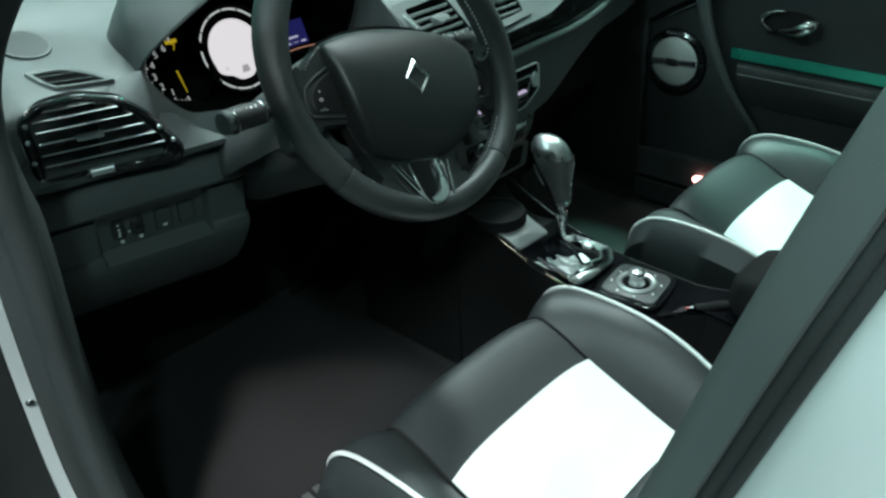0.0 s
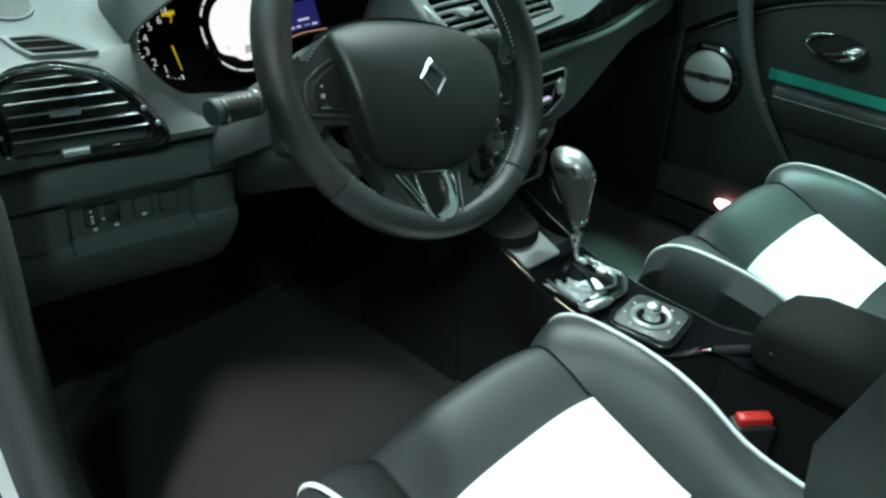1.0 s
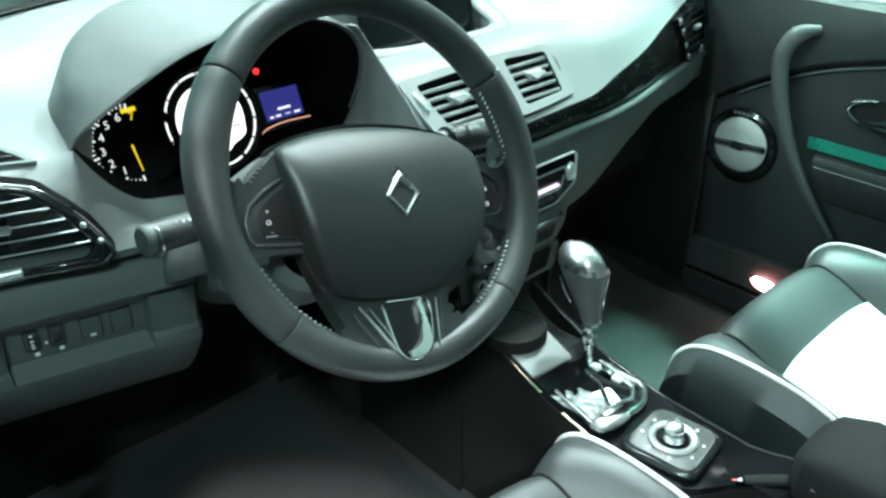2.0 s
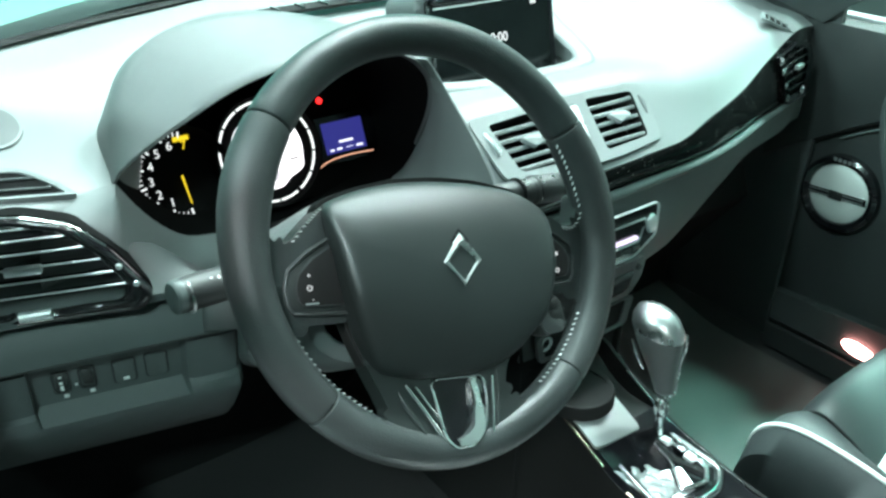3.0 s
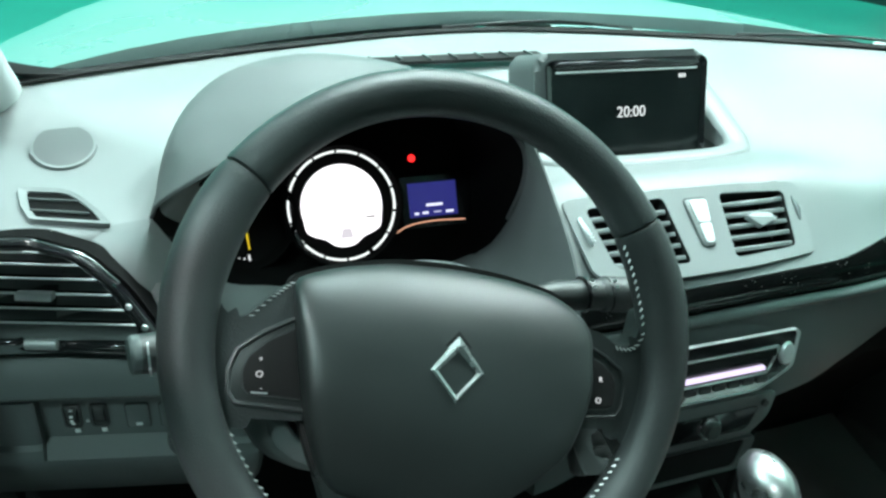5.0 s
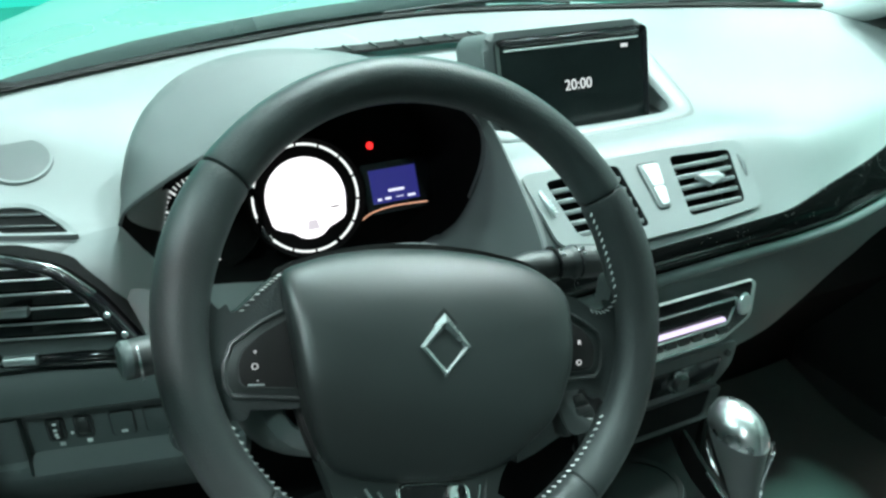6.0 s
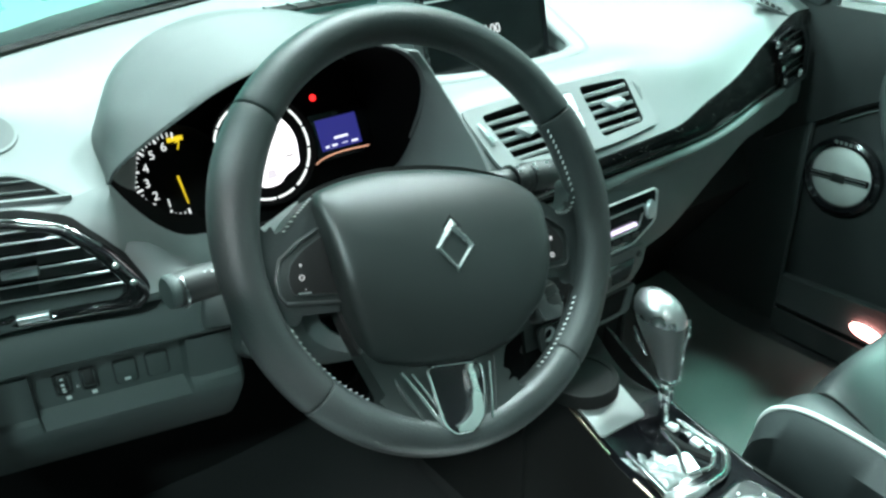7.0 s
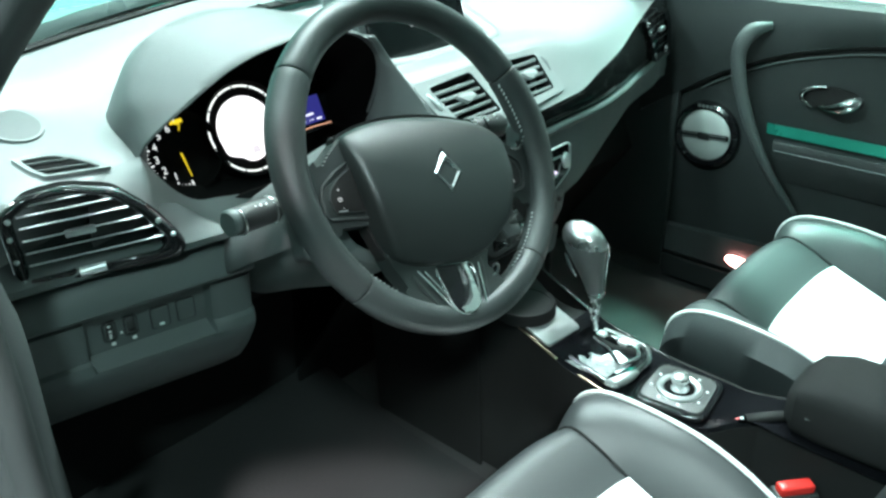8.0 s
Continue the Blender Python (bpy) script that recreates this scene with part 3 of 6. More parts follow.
part("trim_strip", sheet(rows, 0.005), FLECK, dash, "gloss black trim strip with fine flecks")
part("trim_edge", tube([(x, lerp(x, STRIP)[2] - 0.007, lerp(x, STRIP)[3] - 0.005) for x in xs], 0.0065, 10), LOWER, dash)
LOW = [(0.17, (0.150, 0.600)), (0.235, (0.150, 0.62)), (0.45, (0.150, 0.66)), (0.50, (0.152, 0.668)), (0.56, (0.164, 0.680)), (0.68, (0.195, 0.702)), (0.81, (0.236, 0.708)), (0.95, (0.268, 0.704)), (1.06, (0.298, 0.700))]
rows, rows2 = [], []
for x in xs:
    c, d = lerp(x, STRIP)[2:]
    y1, z1 = lerp(x, LOW)
    rows.append([(x, c + 0.002, d - 0.002), (x, c - 0.008, d - 0.008 if d - z1 > 0.02 else d - 0.003), (x, 0.5 * (c + y1) - 0.006, 0.5 * (d + z1)), (x, y1, z1), (x, y1 + 0.025, z1 - 0.012)])
    rows2.append([(x, y1 + 0.025, z1 - 0.012), (x, y1 + 0.12, z1 - 0.05), (x, 0.36, 0.52), (x, 0.52, 0.30), (x, 0.52, 0.22)])
part("lower_panel", sheet(rows, 0.006), LOWER, dash, "dark grey grained lower panel")
part("glove_box", sheet(rows2, 0.006), VOID, dash, "black glove box face")

# lower panel on the driver's side, with its ledge
rows = []
KNEE = [(0.272, 0.834), (0.250, 0.812), (0.238, 0.801), (0.233, 0.797), (0.2325, 0.790), (0.238, 0.786), (0.250, 0.784), (0.252, 0.780), (0.247, 0.777), (0.241, 0.772), (0.2330, 0.750), (0.2320, 0.744), (0.2350, 0.740), (0.2560, 0.737)]
BELOW = [(0.2470, 0.666), (0.2475, 0.661), (0.256, 0.645), (0.272, 0.620), (0.295, 0.592), (0.340, 0.560), (0.40, 0.552)]
PANEL = [(0.2578, 0.730), (0.2590, 0.722), (0.2640, 0.684), (0.2646, 0.680), (0.2600, 0.676)]
for x, b, e in [(x, 0, 0.012) for x in (-0.345, -0.330, -0.310, -0.290, -0.280)] + [(-0.276, 0, 0.010), (-0.2735, 0, 0.0)] + [(x, 0, 0) for x in np.linspace(-0.268, -0.146, 12)] + [(-0.1405, 0, 0.0), (-0.137, 0, 0.009), (-0.130, 0, 0.012), (-0.112, 0, 0.012), (-0.098, 0, 0.012), (-0.090, 0.003, 0.012), (-0.084, 0.012, 0.012), (-0.080, 0.026, 0.012), (-0.078, 0.045, 0.012)]:
    rows.append([(x, y + b - 0.24 * (x + 0.205), min(z, 0.834 - b, 0.834 - 0.9 * max(0.0, x + 0.150))) for y, z in KNEE + [(y - e, z) for y, z in PANEL] + BELOW])
part("knee_panel", sheet(rows, 0.004), LOWER, dash, "dark grey panel with a ledge below the side air vent", 32)
part("knee_pad", sheet([[(x, y, z) for x in np.linspace(-0.345, 0.18, 8)] for y, z in ((0.30, 0.79), (0.29, 0.72), (0.31, 0.66), (0.36, 0.60), (0.52, 0.50), (0.55, 0.22))], 0.006), VOID, dash)
part("bulkhead", sheet([[(x, y, z) for x in np.linspace(-0.40, 1.10, 8)] for y, z in ((0.60, 0.85), (0.62, 0.5), (0.56, 0.21))], 0.006), VOID, dash)

# hood over the instruments
LOOP = [(-0.161, 0.287, 0.884), (-0.155, 0.277, 0.900), (-0.133, 0.270, 0.918), (-0.090, 0.268, 0.941), (-0.050, 0.267, 0.959), (0.0, 0.265, 0.972), (0.06, 0.265, 0.977), (0.11, 0.265, 0.973), (0.153, 0.267, 0.959), (0.180, 0.270, 0.936), (0.192, 0.275, 0.912), (0.195, 0.285, 0.880), (0.190, 0.300, 0.840), (0.170, 0.310, 0.805), (0.12, 0.315, 0.785), (0.05, 0.315, 0.778), (-0.02, 0.308, 0.787), (-0.067, 0.300, 0.799), (-0.098, 0.297, 0.807), (-0.122, 0.295, 0.826), (-0.143, 0.292, 0.853)]
CREST = [(-0.156, 0.326, 0.868), (-0.149, 0.340, 0.904), (-0.134, 0.358, 0.938), (-0.109, 0.374, 0.967), (-0.070, 0.383, 0.987), (-0.010, 0.385, 0.998), (0.055, 0.385, 0.993), (0.110, 0.385, 0.979), (0.155, 0.380, 0.961), (0.184, 0.370, 0.939), (0.197, 0.355, 0.912), (0.202, 0.335, 0.880), (0.204, 0.320, 0.840)]
arch, crest_line = spline(LOOP[:13], 40), spline(CREST, 40)
rows = [[], [], [], [], []]
for k, (p, q) in enumerate(zip(arch, crest_line)):
    w = math.sin(math.pi * k / 39) ** 0.6
    rows[0].append((p[0], p[1] + 0.0035, p[2] - 0.0012 * w))
    rows[1].append((0.016 + (p[0] - 0.016) * 1.006, p[1], p[2] + 0.0012 * w))
    rows[2].append(0.5 * (p + q) + np.array((0, 0, 0.004 * w)))
    rows[3].append(q)
    left = min(1, max(0, (20 - k) / 8))
    back = np.array((0.016 + (q[0] - 0.016) * 0.985, q[1] + 0.02 + 0.10 * w, q[2] - 0.012 - 0.055 * w * max(0, (q[2] - 0.88) / 0.11)))
    shoulder = np.array((q[0] + 0.004, q[1] + 0.085, 0.872))
    rows[4].append((1 - left) * back + left * shoulder)
part("instrument_hood", sheet([spline([r[k] for r in rows], 14) for k in range(40)], 0.0015), HOOD, dash, "grey hood over the instruments")
ring = [Vector(p) for p in spline(LOOP + LOOP[:1], 60)]
mid = Vector((0.016, 0.0, 0.865))


def shrink(p, k, dy):
    return Vector((mid.x + (p.x - mid.x) * k, p.y + dy, mid.z + (p.z - mid.z) * k))


flank = spline(LOOP[8:15], 16)
part("hood_flank", sheet([[p + np.array((0.0005, 0.002, 0)) for p in flank], [0.5 * p + 0.5 * q + np.array((-0.004, 0.004, 0)) for p, q in zip(flank, spline([(0.176, 0.262, 0.953), (0.193, 0.262, 0.930), (0.199, 0.248, 0.908), (0.2005, 0.221, 0.884), (0.2005, 0.180, 0.846), (0.198, 0.154, 0.803), (0.190, 0.158, 0.765)], 16))], spline([(0.176, 0.262, 0.953), (0.193, 0.262, 0.930), (0.199, 0.248, 0.908), (0.2005, 0.221, 0.884), (0.2005, 0.180, 0.846), (0.198, 0.154, 0.803), (0.190, 0.158, 0.765)], 16)], 0.003), HOOD, dash, "grey side of the instrument hood")
# The overhang's shade is put into this lining's colour.
part("instrument_well", sheet([[shrink(p, 1.002, -0.0006) for p in ring], [shrink(p, 0.99, 0.004) for p in ring], [shrink(p, 0.945, 0.04) for p in ring], [shrink(p, 0.86, 0.12) for p in ring]], 0.002), SHADEBLACK, dash, "near-black lining of the instrument hood with its shade painted in")
apron = [*spline(LOOP[14:] + LOOP[:1], 26), *spline([LOOP[0], (-0.174, 0.2895, 0.8825), (-0.194, 0.2925, 0.8785), (-0.222, 0.2945, 0.872)], 10)[1:]]
part("instrument_surround", sheet([spline([(p[0], p[1], p[2]), (p[0] * 1.02 - 0.001, p[1] - 0.009, p[2] - 0.006), (p[0] * 1.06 - 0.002, p[1] - 0.024, p[2] - 0.022), (p[0] * 1.09 - 0.003, p[1] - 0.034, p[2] - 0.052), (p[0] * 1.09 - 0.003, p[1] - 0.030, p[2] - 0.085)], 10) for p in apron], 0.004), PAD, dash, "grey apron beside and below the instruments", 60)

# ---- steering wheel ----
TILT, TURNED = radians(30), radians(-13.3)
U0, N0 = Vector((0, math.sin(TILT), math.cos(TILT))), Vector((0, -math.cos(TILT), math.sin(TILT)))
EX = math.cos(TURNED) * Vector((1, 0, 0)) + math.sin(TURNED) * U0
EU = -math.sin(TURNED) * Vector((1, 0, 0)) + math.cos(TURNED) * U0
HUB = Vector((0, 0, 0.87)) + 0.002 * EX + 0.029 * EU
WHEEL = Matrix.Translation(HUB) @ Matrix((EX, EU, N0)).transposed().to_4x4()
wheel = thing("steering_wheel", WHEEL, "black leather three-spoke steering wheel with white stitching and chrome insert", "steering wheel")
R = 0.1645


def rim_radius(a):
    d = math.degrees(a) % 360
    grip = sum(math.exp(-((d - g + 180) % 360 - 180) ** 2 / 420) for g in (163, 17))
    return 0.0160 + 0.0026 * grip


def rim_arc(lo, hi, material, label, fat=1.0):
    """One leather section of the rim between two seams, its ends tucked in."""
    bm = bmesh.new()
    n = max(8, int((hi - lo) / 3))
    stops = [lo + 0.25, lo + 0.45, lo + 1.0, *[lo + (hi - lo) * k / n for k in range(1, n)], hi - 1.0, hi - 0.45, hi - 0.25]
    rings = []
    for i, d in enumerate(stops):
        a = radians(d)
        k = min(i, len(stops) - 1 - i)
        r = rim_radius(a) * fat * (0.93, 0.98, 1.0)[min(k, 2)]
        rings.append([bm.verts.new(((R + r * math.cos(t)) * math.cos(a), (R + r * math.cos(t)) * math.sin(a), r * 1.06 * math.sin(t))) for t in (2 * math.pi * j / 20 for j in range(20))])
    for p, q in zip(rings, rings[1:]):
        for j in range(20):
            bm.faces.new((p[j], p[(j + 1) % 20], q[(j + 1) % 20], q[j]))
    bm.faces.new(rings[0][::-1])
    bm.faces.new(rings[-1])
    part("rim", bm, material, wheel, label)


SEAMS = (33.8, 147.8, 224.8, 313.0)
rim_arc(SEAMS[0], SEAMS[1], LEATHER, "smooth black leather upper rim")
rim_arc(SEAMS[1], SEAMS[2], PERFORATED, "perforated black leather grip")
rim_arc(SEAMS[2], SEAMS[3], LEATHER, "smooth black leather lower rim")
rim_arc(SEAMS[3], SEAMS[0] + 360, PERFORATED, "perforated black leather grip")
core = bmesh.new()
loops = [[core.verts.new(((R + 0.0146 * math.cos(t)) * math.cos(a), (R + 0.0146 * math.cos(t)) * math.sin(a), 0.0152 * math.sin(t))) for t in (2 * math.pi * j / 12 for j in range(12))] for a in (2 * math.pi * k / 72 for k in range(72))]
for p, q in zip(loops, loops[1:] + loops[:1]):
    for j in range(12):
        core.faces.new((p[j], p[(j + 1) % 12], q[(j + 1) % 12], q[j]))
part("rim_core", core, BLACK, wheel)

hub_line = rounded([(-0.1050, 0.0285), (-0.078, 0.0390), (-0.040, 0.0465), (0.0, 0.0478), (0.038, 0.0448), (0.077, 0.037), (0.1010, 0.0180), (0.1000, -0.030), (0.087, -0.071), (0.054, -0.100), (0.030, -0.109), (-0.003, -0.1105), (-0.042, -0.107), (-0.072, -0.099), (-0.0835, -0.074), (-0.093, -0.046), (-0.1025, 0.010)], 0.012, 4)


def dome(outline, height, steps=7, base=0.0):
    """A cushion-shaped cap over an outline."""
    bm = bmesh.new()
    cx, cy = sum(p[0] for p in outline) / len(outline), sum(p[1] for p in outline) / len(outline)
    loops = []
    for s in range(steps + 1):
        u = s / steps
        k = 1 - 0.93 * u ** 2.8
        z = base + height * math.sin(math.pi / 2 * min(1, u * 1.7)) ** 0.17 if u > 0 else base
        loops.append([bm.verts.new((cx + (p[0] - cx) * k, cy + (p[1] - cy) * k, z)) for p in outline])
    for a, b in zip(loops, loops[1:]):
        n = len(a)
        for i in range(n):
            bm.faces.new((a[i], a[(i + 1) % n], b[(i + 1) % n], b[i]))
    bm.faces.new(loops[-1])
    bm.faces.new(loops[0][::-1])
    return bm


cushion = dome(hub_line, 0.049, 12, -0.022)
for v in cushion.verts:
    if v.co.z > -0.02:
        v.co.z -= 2.9 * (v.co.y + 0.030) ** 2 + 0.4 * v.co.x ** 2 + 3.6 * max(0.0, v.co.y + 0.01) ** 2
hub = part("airbag_cover", cushion, COVER, wheel, "smooth black airbag cover")
part("cover_gap", prism(scaled(hub_line, 1.03), 0.014, Matrix.Translation((0, 0, -0.020)), 0.001), VOID, wheel, "dark shadow gap round the airbag cover")
SPOKE = {
    -1: [(-0.085, 0.034), (-0.103, 0.0285), (-0.118, 0.0155), (-0.130, 0.0030), (-0.1385, 0.0010), (-0.1465, 0.0080), (-0.151, 0.030), (-0.164, 0.032), (-0.167, -0.080), (-0.146, -0.086), (-0.136, -0.070), (-0.128, -0.0580), (-0.084, -0.0585)],
    1: [(0.085, 0.030), (0.096, 0.0175), (0.116, 0.0130), (0.125, 0.0062), (0.134, 0.0050), (0.1410, 0.0085), (0.1455, 0.020), (0.148, 0.036), (0.164, 0.036), (0.167, -0.078), (0.147, -0.082), (0.137, -0.066), (0.127, -0.0525), (0.084, -0.0535)],
}
POD = {
    -1: [(-0.092, 0.0085), (-0.119, -0.0055), (-0.1345, -0.0175), (-0.1385, -0.0300), (-0.1375, -0.0430), (-0.1330, -0.0490), (-0.086, -0.0520)],
    1: [(0.092, 0.0085), (0.117, -0.0025), (0.1310, -0.0115), (0.1345, -0.0220), (0.1325, -0.0380), (0.1280, -0.0435), (0.086, -0.0465)],
}
KEYPAD = {
    -1: [(-0.096, 0.0005), (-0.116, -0.0115), (-0.1265, -0.0215), (-0.1295, -0.0300), (-0.1285, -0.0395), (-0.1255, -0.0435), (-0.088, -0.0455)],
    1: [(0.096, 0.0005), (0.115, -0.0090), (0.1235, -0.0165), (0.1260, -0.0240), (0.1245, -0.0345), (0.1215, -0.0385), (0.088, -0.0405)],
}
for side in (-1, 1):
    part("spoke", prism(rounded(SPOKE[side][::-side], 0.008, 4), 0.021, Matrix.Translation((0, 0, -0.0225)), 0.005, seg=4), LEATHER, wheel)
    pod = part("button_pod", prism(rounded(POD[side][::-side], 0.004, 3), 0.0022, Matrix.Translation((0, 0, -0.0020)), 0.0007), COVER, wheel, "black button pod with raised edges")
    rail = POD[side]
    part("button_rim", tube([(p[0] * 0.995, p[1], 0.0002) for p in rail], 0.0017, 8), SATINGREY, pod, "satin raised edge")
    part("button", prism(rounded(KEYPAD[side][::-side], 0.003, 3), 0.0030, Matrix.Translation((0, 0, -0.0005)), 0.0012), VOID, pod)
    part("button_edge", tube([(p[0], p[1], 0.0016) for p in KEYPAD[side]], 0.0009, 6), SATINGREY, pod)
    for text, u, v in ((("+", -0.1195, -0.0225), ("O", -0.1195, -0.0315), ("-", -0.1175, -0.0395)) if side < 0 else (("R", 0.1135, -0.0190), ("O", 0.1125, -0.0335))):
        writing("marking", text, 0.0056 if text == "O" else 0.0050, MARKS, pod, Matrix.Translation((u, v, 0.0027)))
    if side < 0:
        part("button_line", box((-0.1185, -0.0425, 0.0027), (0.010, 0.0010, 0.0006), 0), SATIN, pod)


def risen(bm):
    """Lets the lower spoke rise from the hub to the front of the rim."""
    for v in bm.verts:
        dz = 0.27 * max(0.0, -0.102 - v.co.y)
        v.co += Vector((-0.5 * dz, 0.15 * dz, dz))
    return bm


low = rounded([(-0.080, -0.085), (0.076, -0.080), (0.0585, -0.0965), (0.0495, -0.111), (0.0465, -0.127), (0.0540, -0.1370), (0.088, -0.141), (0.064, -0.165), (0.0, -0.173), (-0.072, -0.160), (-0.095, -0.140), (-0.0660, -0.1385), (-0.0610, -0.130), (-0.0660, -0.118), (-0.0755, -0.098)], 0.008, 4)
part("lower_spoke", risen(prism(low, 0.0205, Matrix.Translation((0, 0, -0.0225)), 0.0055, seg=4)), COVER, wheel, "satin black lower spoke")
for s, line in ((-1, [(-0.0560, -0.108), (-0.0470, -0.128), (-0.0300, -0.155)]), (1, [(0.0400, -0.108), (0.0375, -0.128), (0.0330, -0.156)])):
    part("spoke_ridge", risen(tube(spline([(x, y, -0.0022) for x, y in line], 12), [0.0008 + 0.0016 * math.sin(math.pi * k / 11) for k in range(12)], 8)), COVER, wheel)
insert = rounded([(-0.0265, -0.1095), (0.0235, -0.1115), (0.0255, -0.1290), (0.0205, -0.1540), (0.0080, -0.1650), (-0.0085, -0.1655), (-0.0175, -0.1560)], 0.008, 5)
ins = part("lower_insert", risen(prism(insert, 0.0032, Matrix.Translation((0, 0, -0.0030)), 0.0008)), GLOSS, wheel, "gloss black insert in a chrome frame")
loop = [Vector((p[0], p[1], 0.0004)) for p in insert]
part("insert_frame", risen(tube(loop + loop[:1], 0.0013, 8)), CHROME, ins, "thin chrome frame")
facet = rounded([(0.0095, -0.1125), (0.0215, -0.1135), (0.0236, -0.1290), (0.0190, -0.1530), (0.0075, -0.1630), (-0.0085, -0.1635), (-0.0110, -0.1585), (-0.0020, -0.1560), (0.0070, -0.1480), (0.0105, -0.1340)], 0.003, 4)
body = prism(facet, 0.0060, Matrix.Translation((0, 0, -0.0005)), 0.0028, seg=4)
for v in body.verts:
    if v.co.z > 0.001:
        v.co.z += 0.0016 * math.sin(260 * (v.co.y + 0.11)) - 30 * (v.co.x - 0.006) ** 2
part("chrome_facet", risen(body), POLISHED, ins, "polished chrome facet")
for x0, y0, x1, y1, w in ((-0.0475, -0.1105, -0.0150, -0.1605, 0.0016), (-0.0385, -0.1130, -0.0120, -0.1560, 0.0011), (0.0335, -0.1140, 0.0275, -0.1590, 0.0010)):
    part("insert_wing", risen(tube([(x0, y0, -0.0008), (0.5 * (x0 + x1), 0.5 * (y0 + y1), 0.0), (x1, y1, -0.0008)], w, 8, flat=0.7)), CHROME, ins, "thin chrome strip")
badge_at = Matrix.Translation((-0.0017, -0.0205, 0.0245))
corners = [Vector((0.0, 0.0225, 0)), Vector((0.0205, 0.0, 0)), Vector((0.0, -0.0225, 0)), Vector((-0.0205, 0.0, 0))]
bm = bmesh.new()
ridge, outer, inner = [], [], []
for c in corners:
    outer.append(bm.verts.new(badge_at @ c))
    ridge.append(bm.verts.new(badge_at @ (0.76 * c + Vector((0, 0, 0.0036)))))
    inner.append(bm.verts.new(badge_at @ (0.50 * c + Vector((0, 0, 0.0006)))))
for i in range(4):
    j = (i + 1) % 4
    bm.faces.new((outer[i], outer[j], ridge[j], ridge[i]))
    bm.faces.new((ridge[i], ridge[j], inner[j], inner[i]))
bm.faces.new(inner)
badge = part("badge", bm, POLISHED, wheel, "chrome diamond-shaped badge with ridged sides", 5)
part("badge_recess", prism([(-0.0017 + 1.12 * c.x, -0.0205 + 1.12 * c.y) for c in corners][::-1], 0.0012, Matrix.Translation((0, 0, 0.0238)), 0.0004), VOID, badge, "dark recess round the badge")
part("badge_window", prism([(-0.0017 + 0.47 * c.x, -0.0205 + 0.47 * c.y) for c in corners][::-1], 0.0006, Matrix.Translation((0, 0, 0.0252))), COVER, badge, "black centre of the badge")
part("horn_mark", tube([(-0.0860, 0.0030, 0.0118), (-0.0835, 0.0052, 0.0120), (-0.0770, 0.0062, 0.0130), (-0.0780, 0.0040, 0.0133), (-0.0860, 0.0030, 0.0118)], 0.0004, 5), DARKTRIM, wheel)
stitch = bmesh.new()


def sew(points, step, lean, size=0.0024, thick=0.00070):
    """Slanting stitches along a line; lean is their slant across it."""
    p = [Vector(v) for v in points]
    for a, b in zip(p, p[1:]):
        n = max(1, round((b - a).length / step))
        along = (b - a).normalized()
        for k in range(n):
            c = a.lerp(b, (k + 0.5) / n)
            d = (along + lean * along.cross(Vector((0, 0, 1)))).normalized() * size
            tube([c - d + Vector((0, 0, -0.0004)), c, c + d + Vector((0, 0, -0.0004))], [0.6 * thick, thick, 0.6 * thick], 5, stitch)


def inner_arc(lo, hi):
    return [((R - rim_radius(radians(d)) * 0.985) * math.cos(radians(d)), (R - rim_radius(radians(d)) * 0.985) * math.sin(radians(d)), 0.0040) for d in np.arange(lo, hi, 2.0)]


sew(inner_arc(-58, -26), 0.0048, 0.9)
sew(inner_arc(8, 33), 0.0048, 0.9)
sew(inner_arc(206, 240), 0.0048, -0.9, 0.0020, 0.0006)
sew(spline([(-0.1035, 0.0265, -0.0010), (-0.118, 0.0135, -0.0010), (-0.129, 0.0015, -0.0010)], 8), 0.0036, 0.8, 0.0015, 0.00045)
sew(spline([(0.1255, 0.0042, -0.0008), (0.1345, 0.0030, -0.0008), (0.1425, 0.0065, 0.0), (0.1470, 0.018, 0.004)], 9), 0.0042, 0.9, 0.0020, 0.0006)
sew(spline([(-0.0630, -0.1375, -0.004), (-0.0590, -0.130, -0.004), (-0.0640, -0.118, -0.004), (-0.0720, -0.101, -0.004)], 9), 0.0044, 0.9, 0.0020, 0.0006)
sew(spline([(0.0445, -0.128, -0.004), (0.0520, -0.1370, -0.003), (0.066, -0.1365, 0.002)], 6), 0.0044, 0.9, 0.0020, 0.0006)
tagged(part("stitching", stitch, THREAD, wheel, "white cross stitching"), kind="stuff")

# steering column with its two stalks
COL = Matrix.Translation((0, 0, 0.87)) @ Matrix((Vector((1, 0, 0)), U0, N0)).transposed().to_4x4()
column = thing("steering_column", COL, "grey steering column shroud with two control stalks", "steering column")
shroud = []
for d, w, h in ((-0.034, 0.098, 0.044), (-0.040, 0.108, 0.052), (-0.06, 0.115, 0.056), (-0.10, 0.117, 0.060), (-0.14, 0.112, 0.060), (-0.22, 0.090, 0.054), (-0.32, 0.075, 0.048)):
    shroud.append([((w if math.cos(a) < 0 else 0.72 * w) * math.copysign(abs(math.cos(a)) ** 0.75, math.cos(a)), h * math.copysign(abs(math.sin(a)) ** 0.75, math.sin(a)), d) for a in np.linspace(0, 2 * math.pi, 33)])
part("shroud", sheet(shroud, 0.004), LOWER, column)
upper = []
for d, top in ((-0.040, 0.046), (-0.044, 0.069), (-0.060, 0.081), (-0.10, 0.083), (-0.16, 0.077), (-0.26, 0.068)):
    upper.append([(-0.010 + 0.110 * u, top * max(0.0, 1 - abs(u) ** 2.5) ** 0.5, d) for u in np.sin(np.linspace(-math.pi / 2, math.pi / 2, 37))])
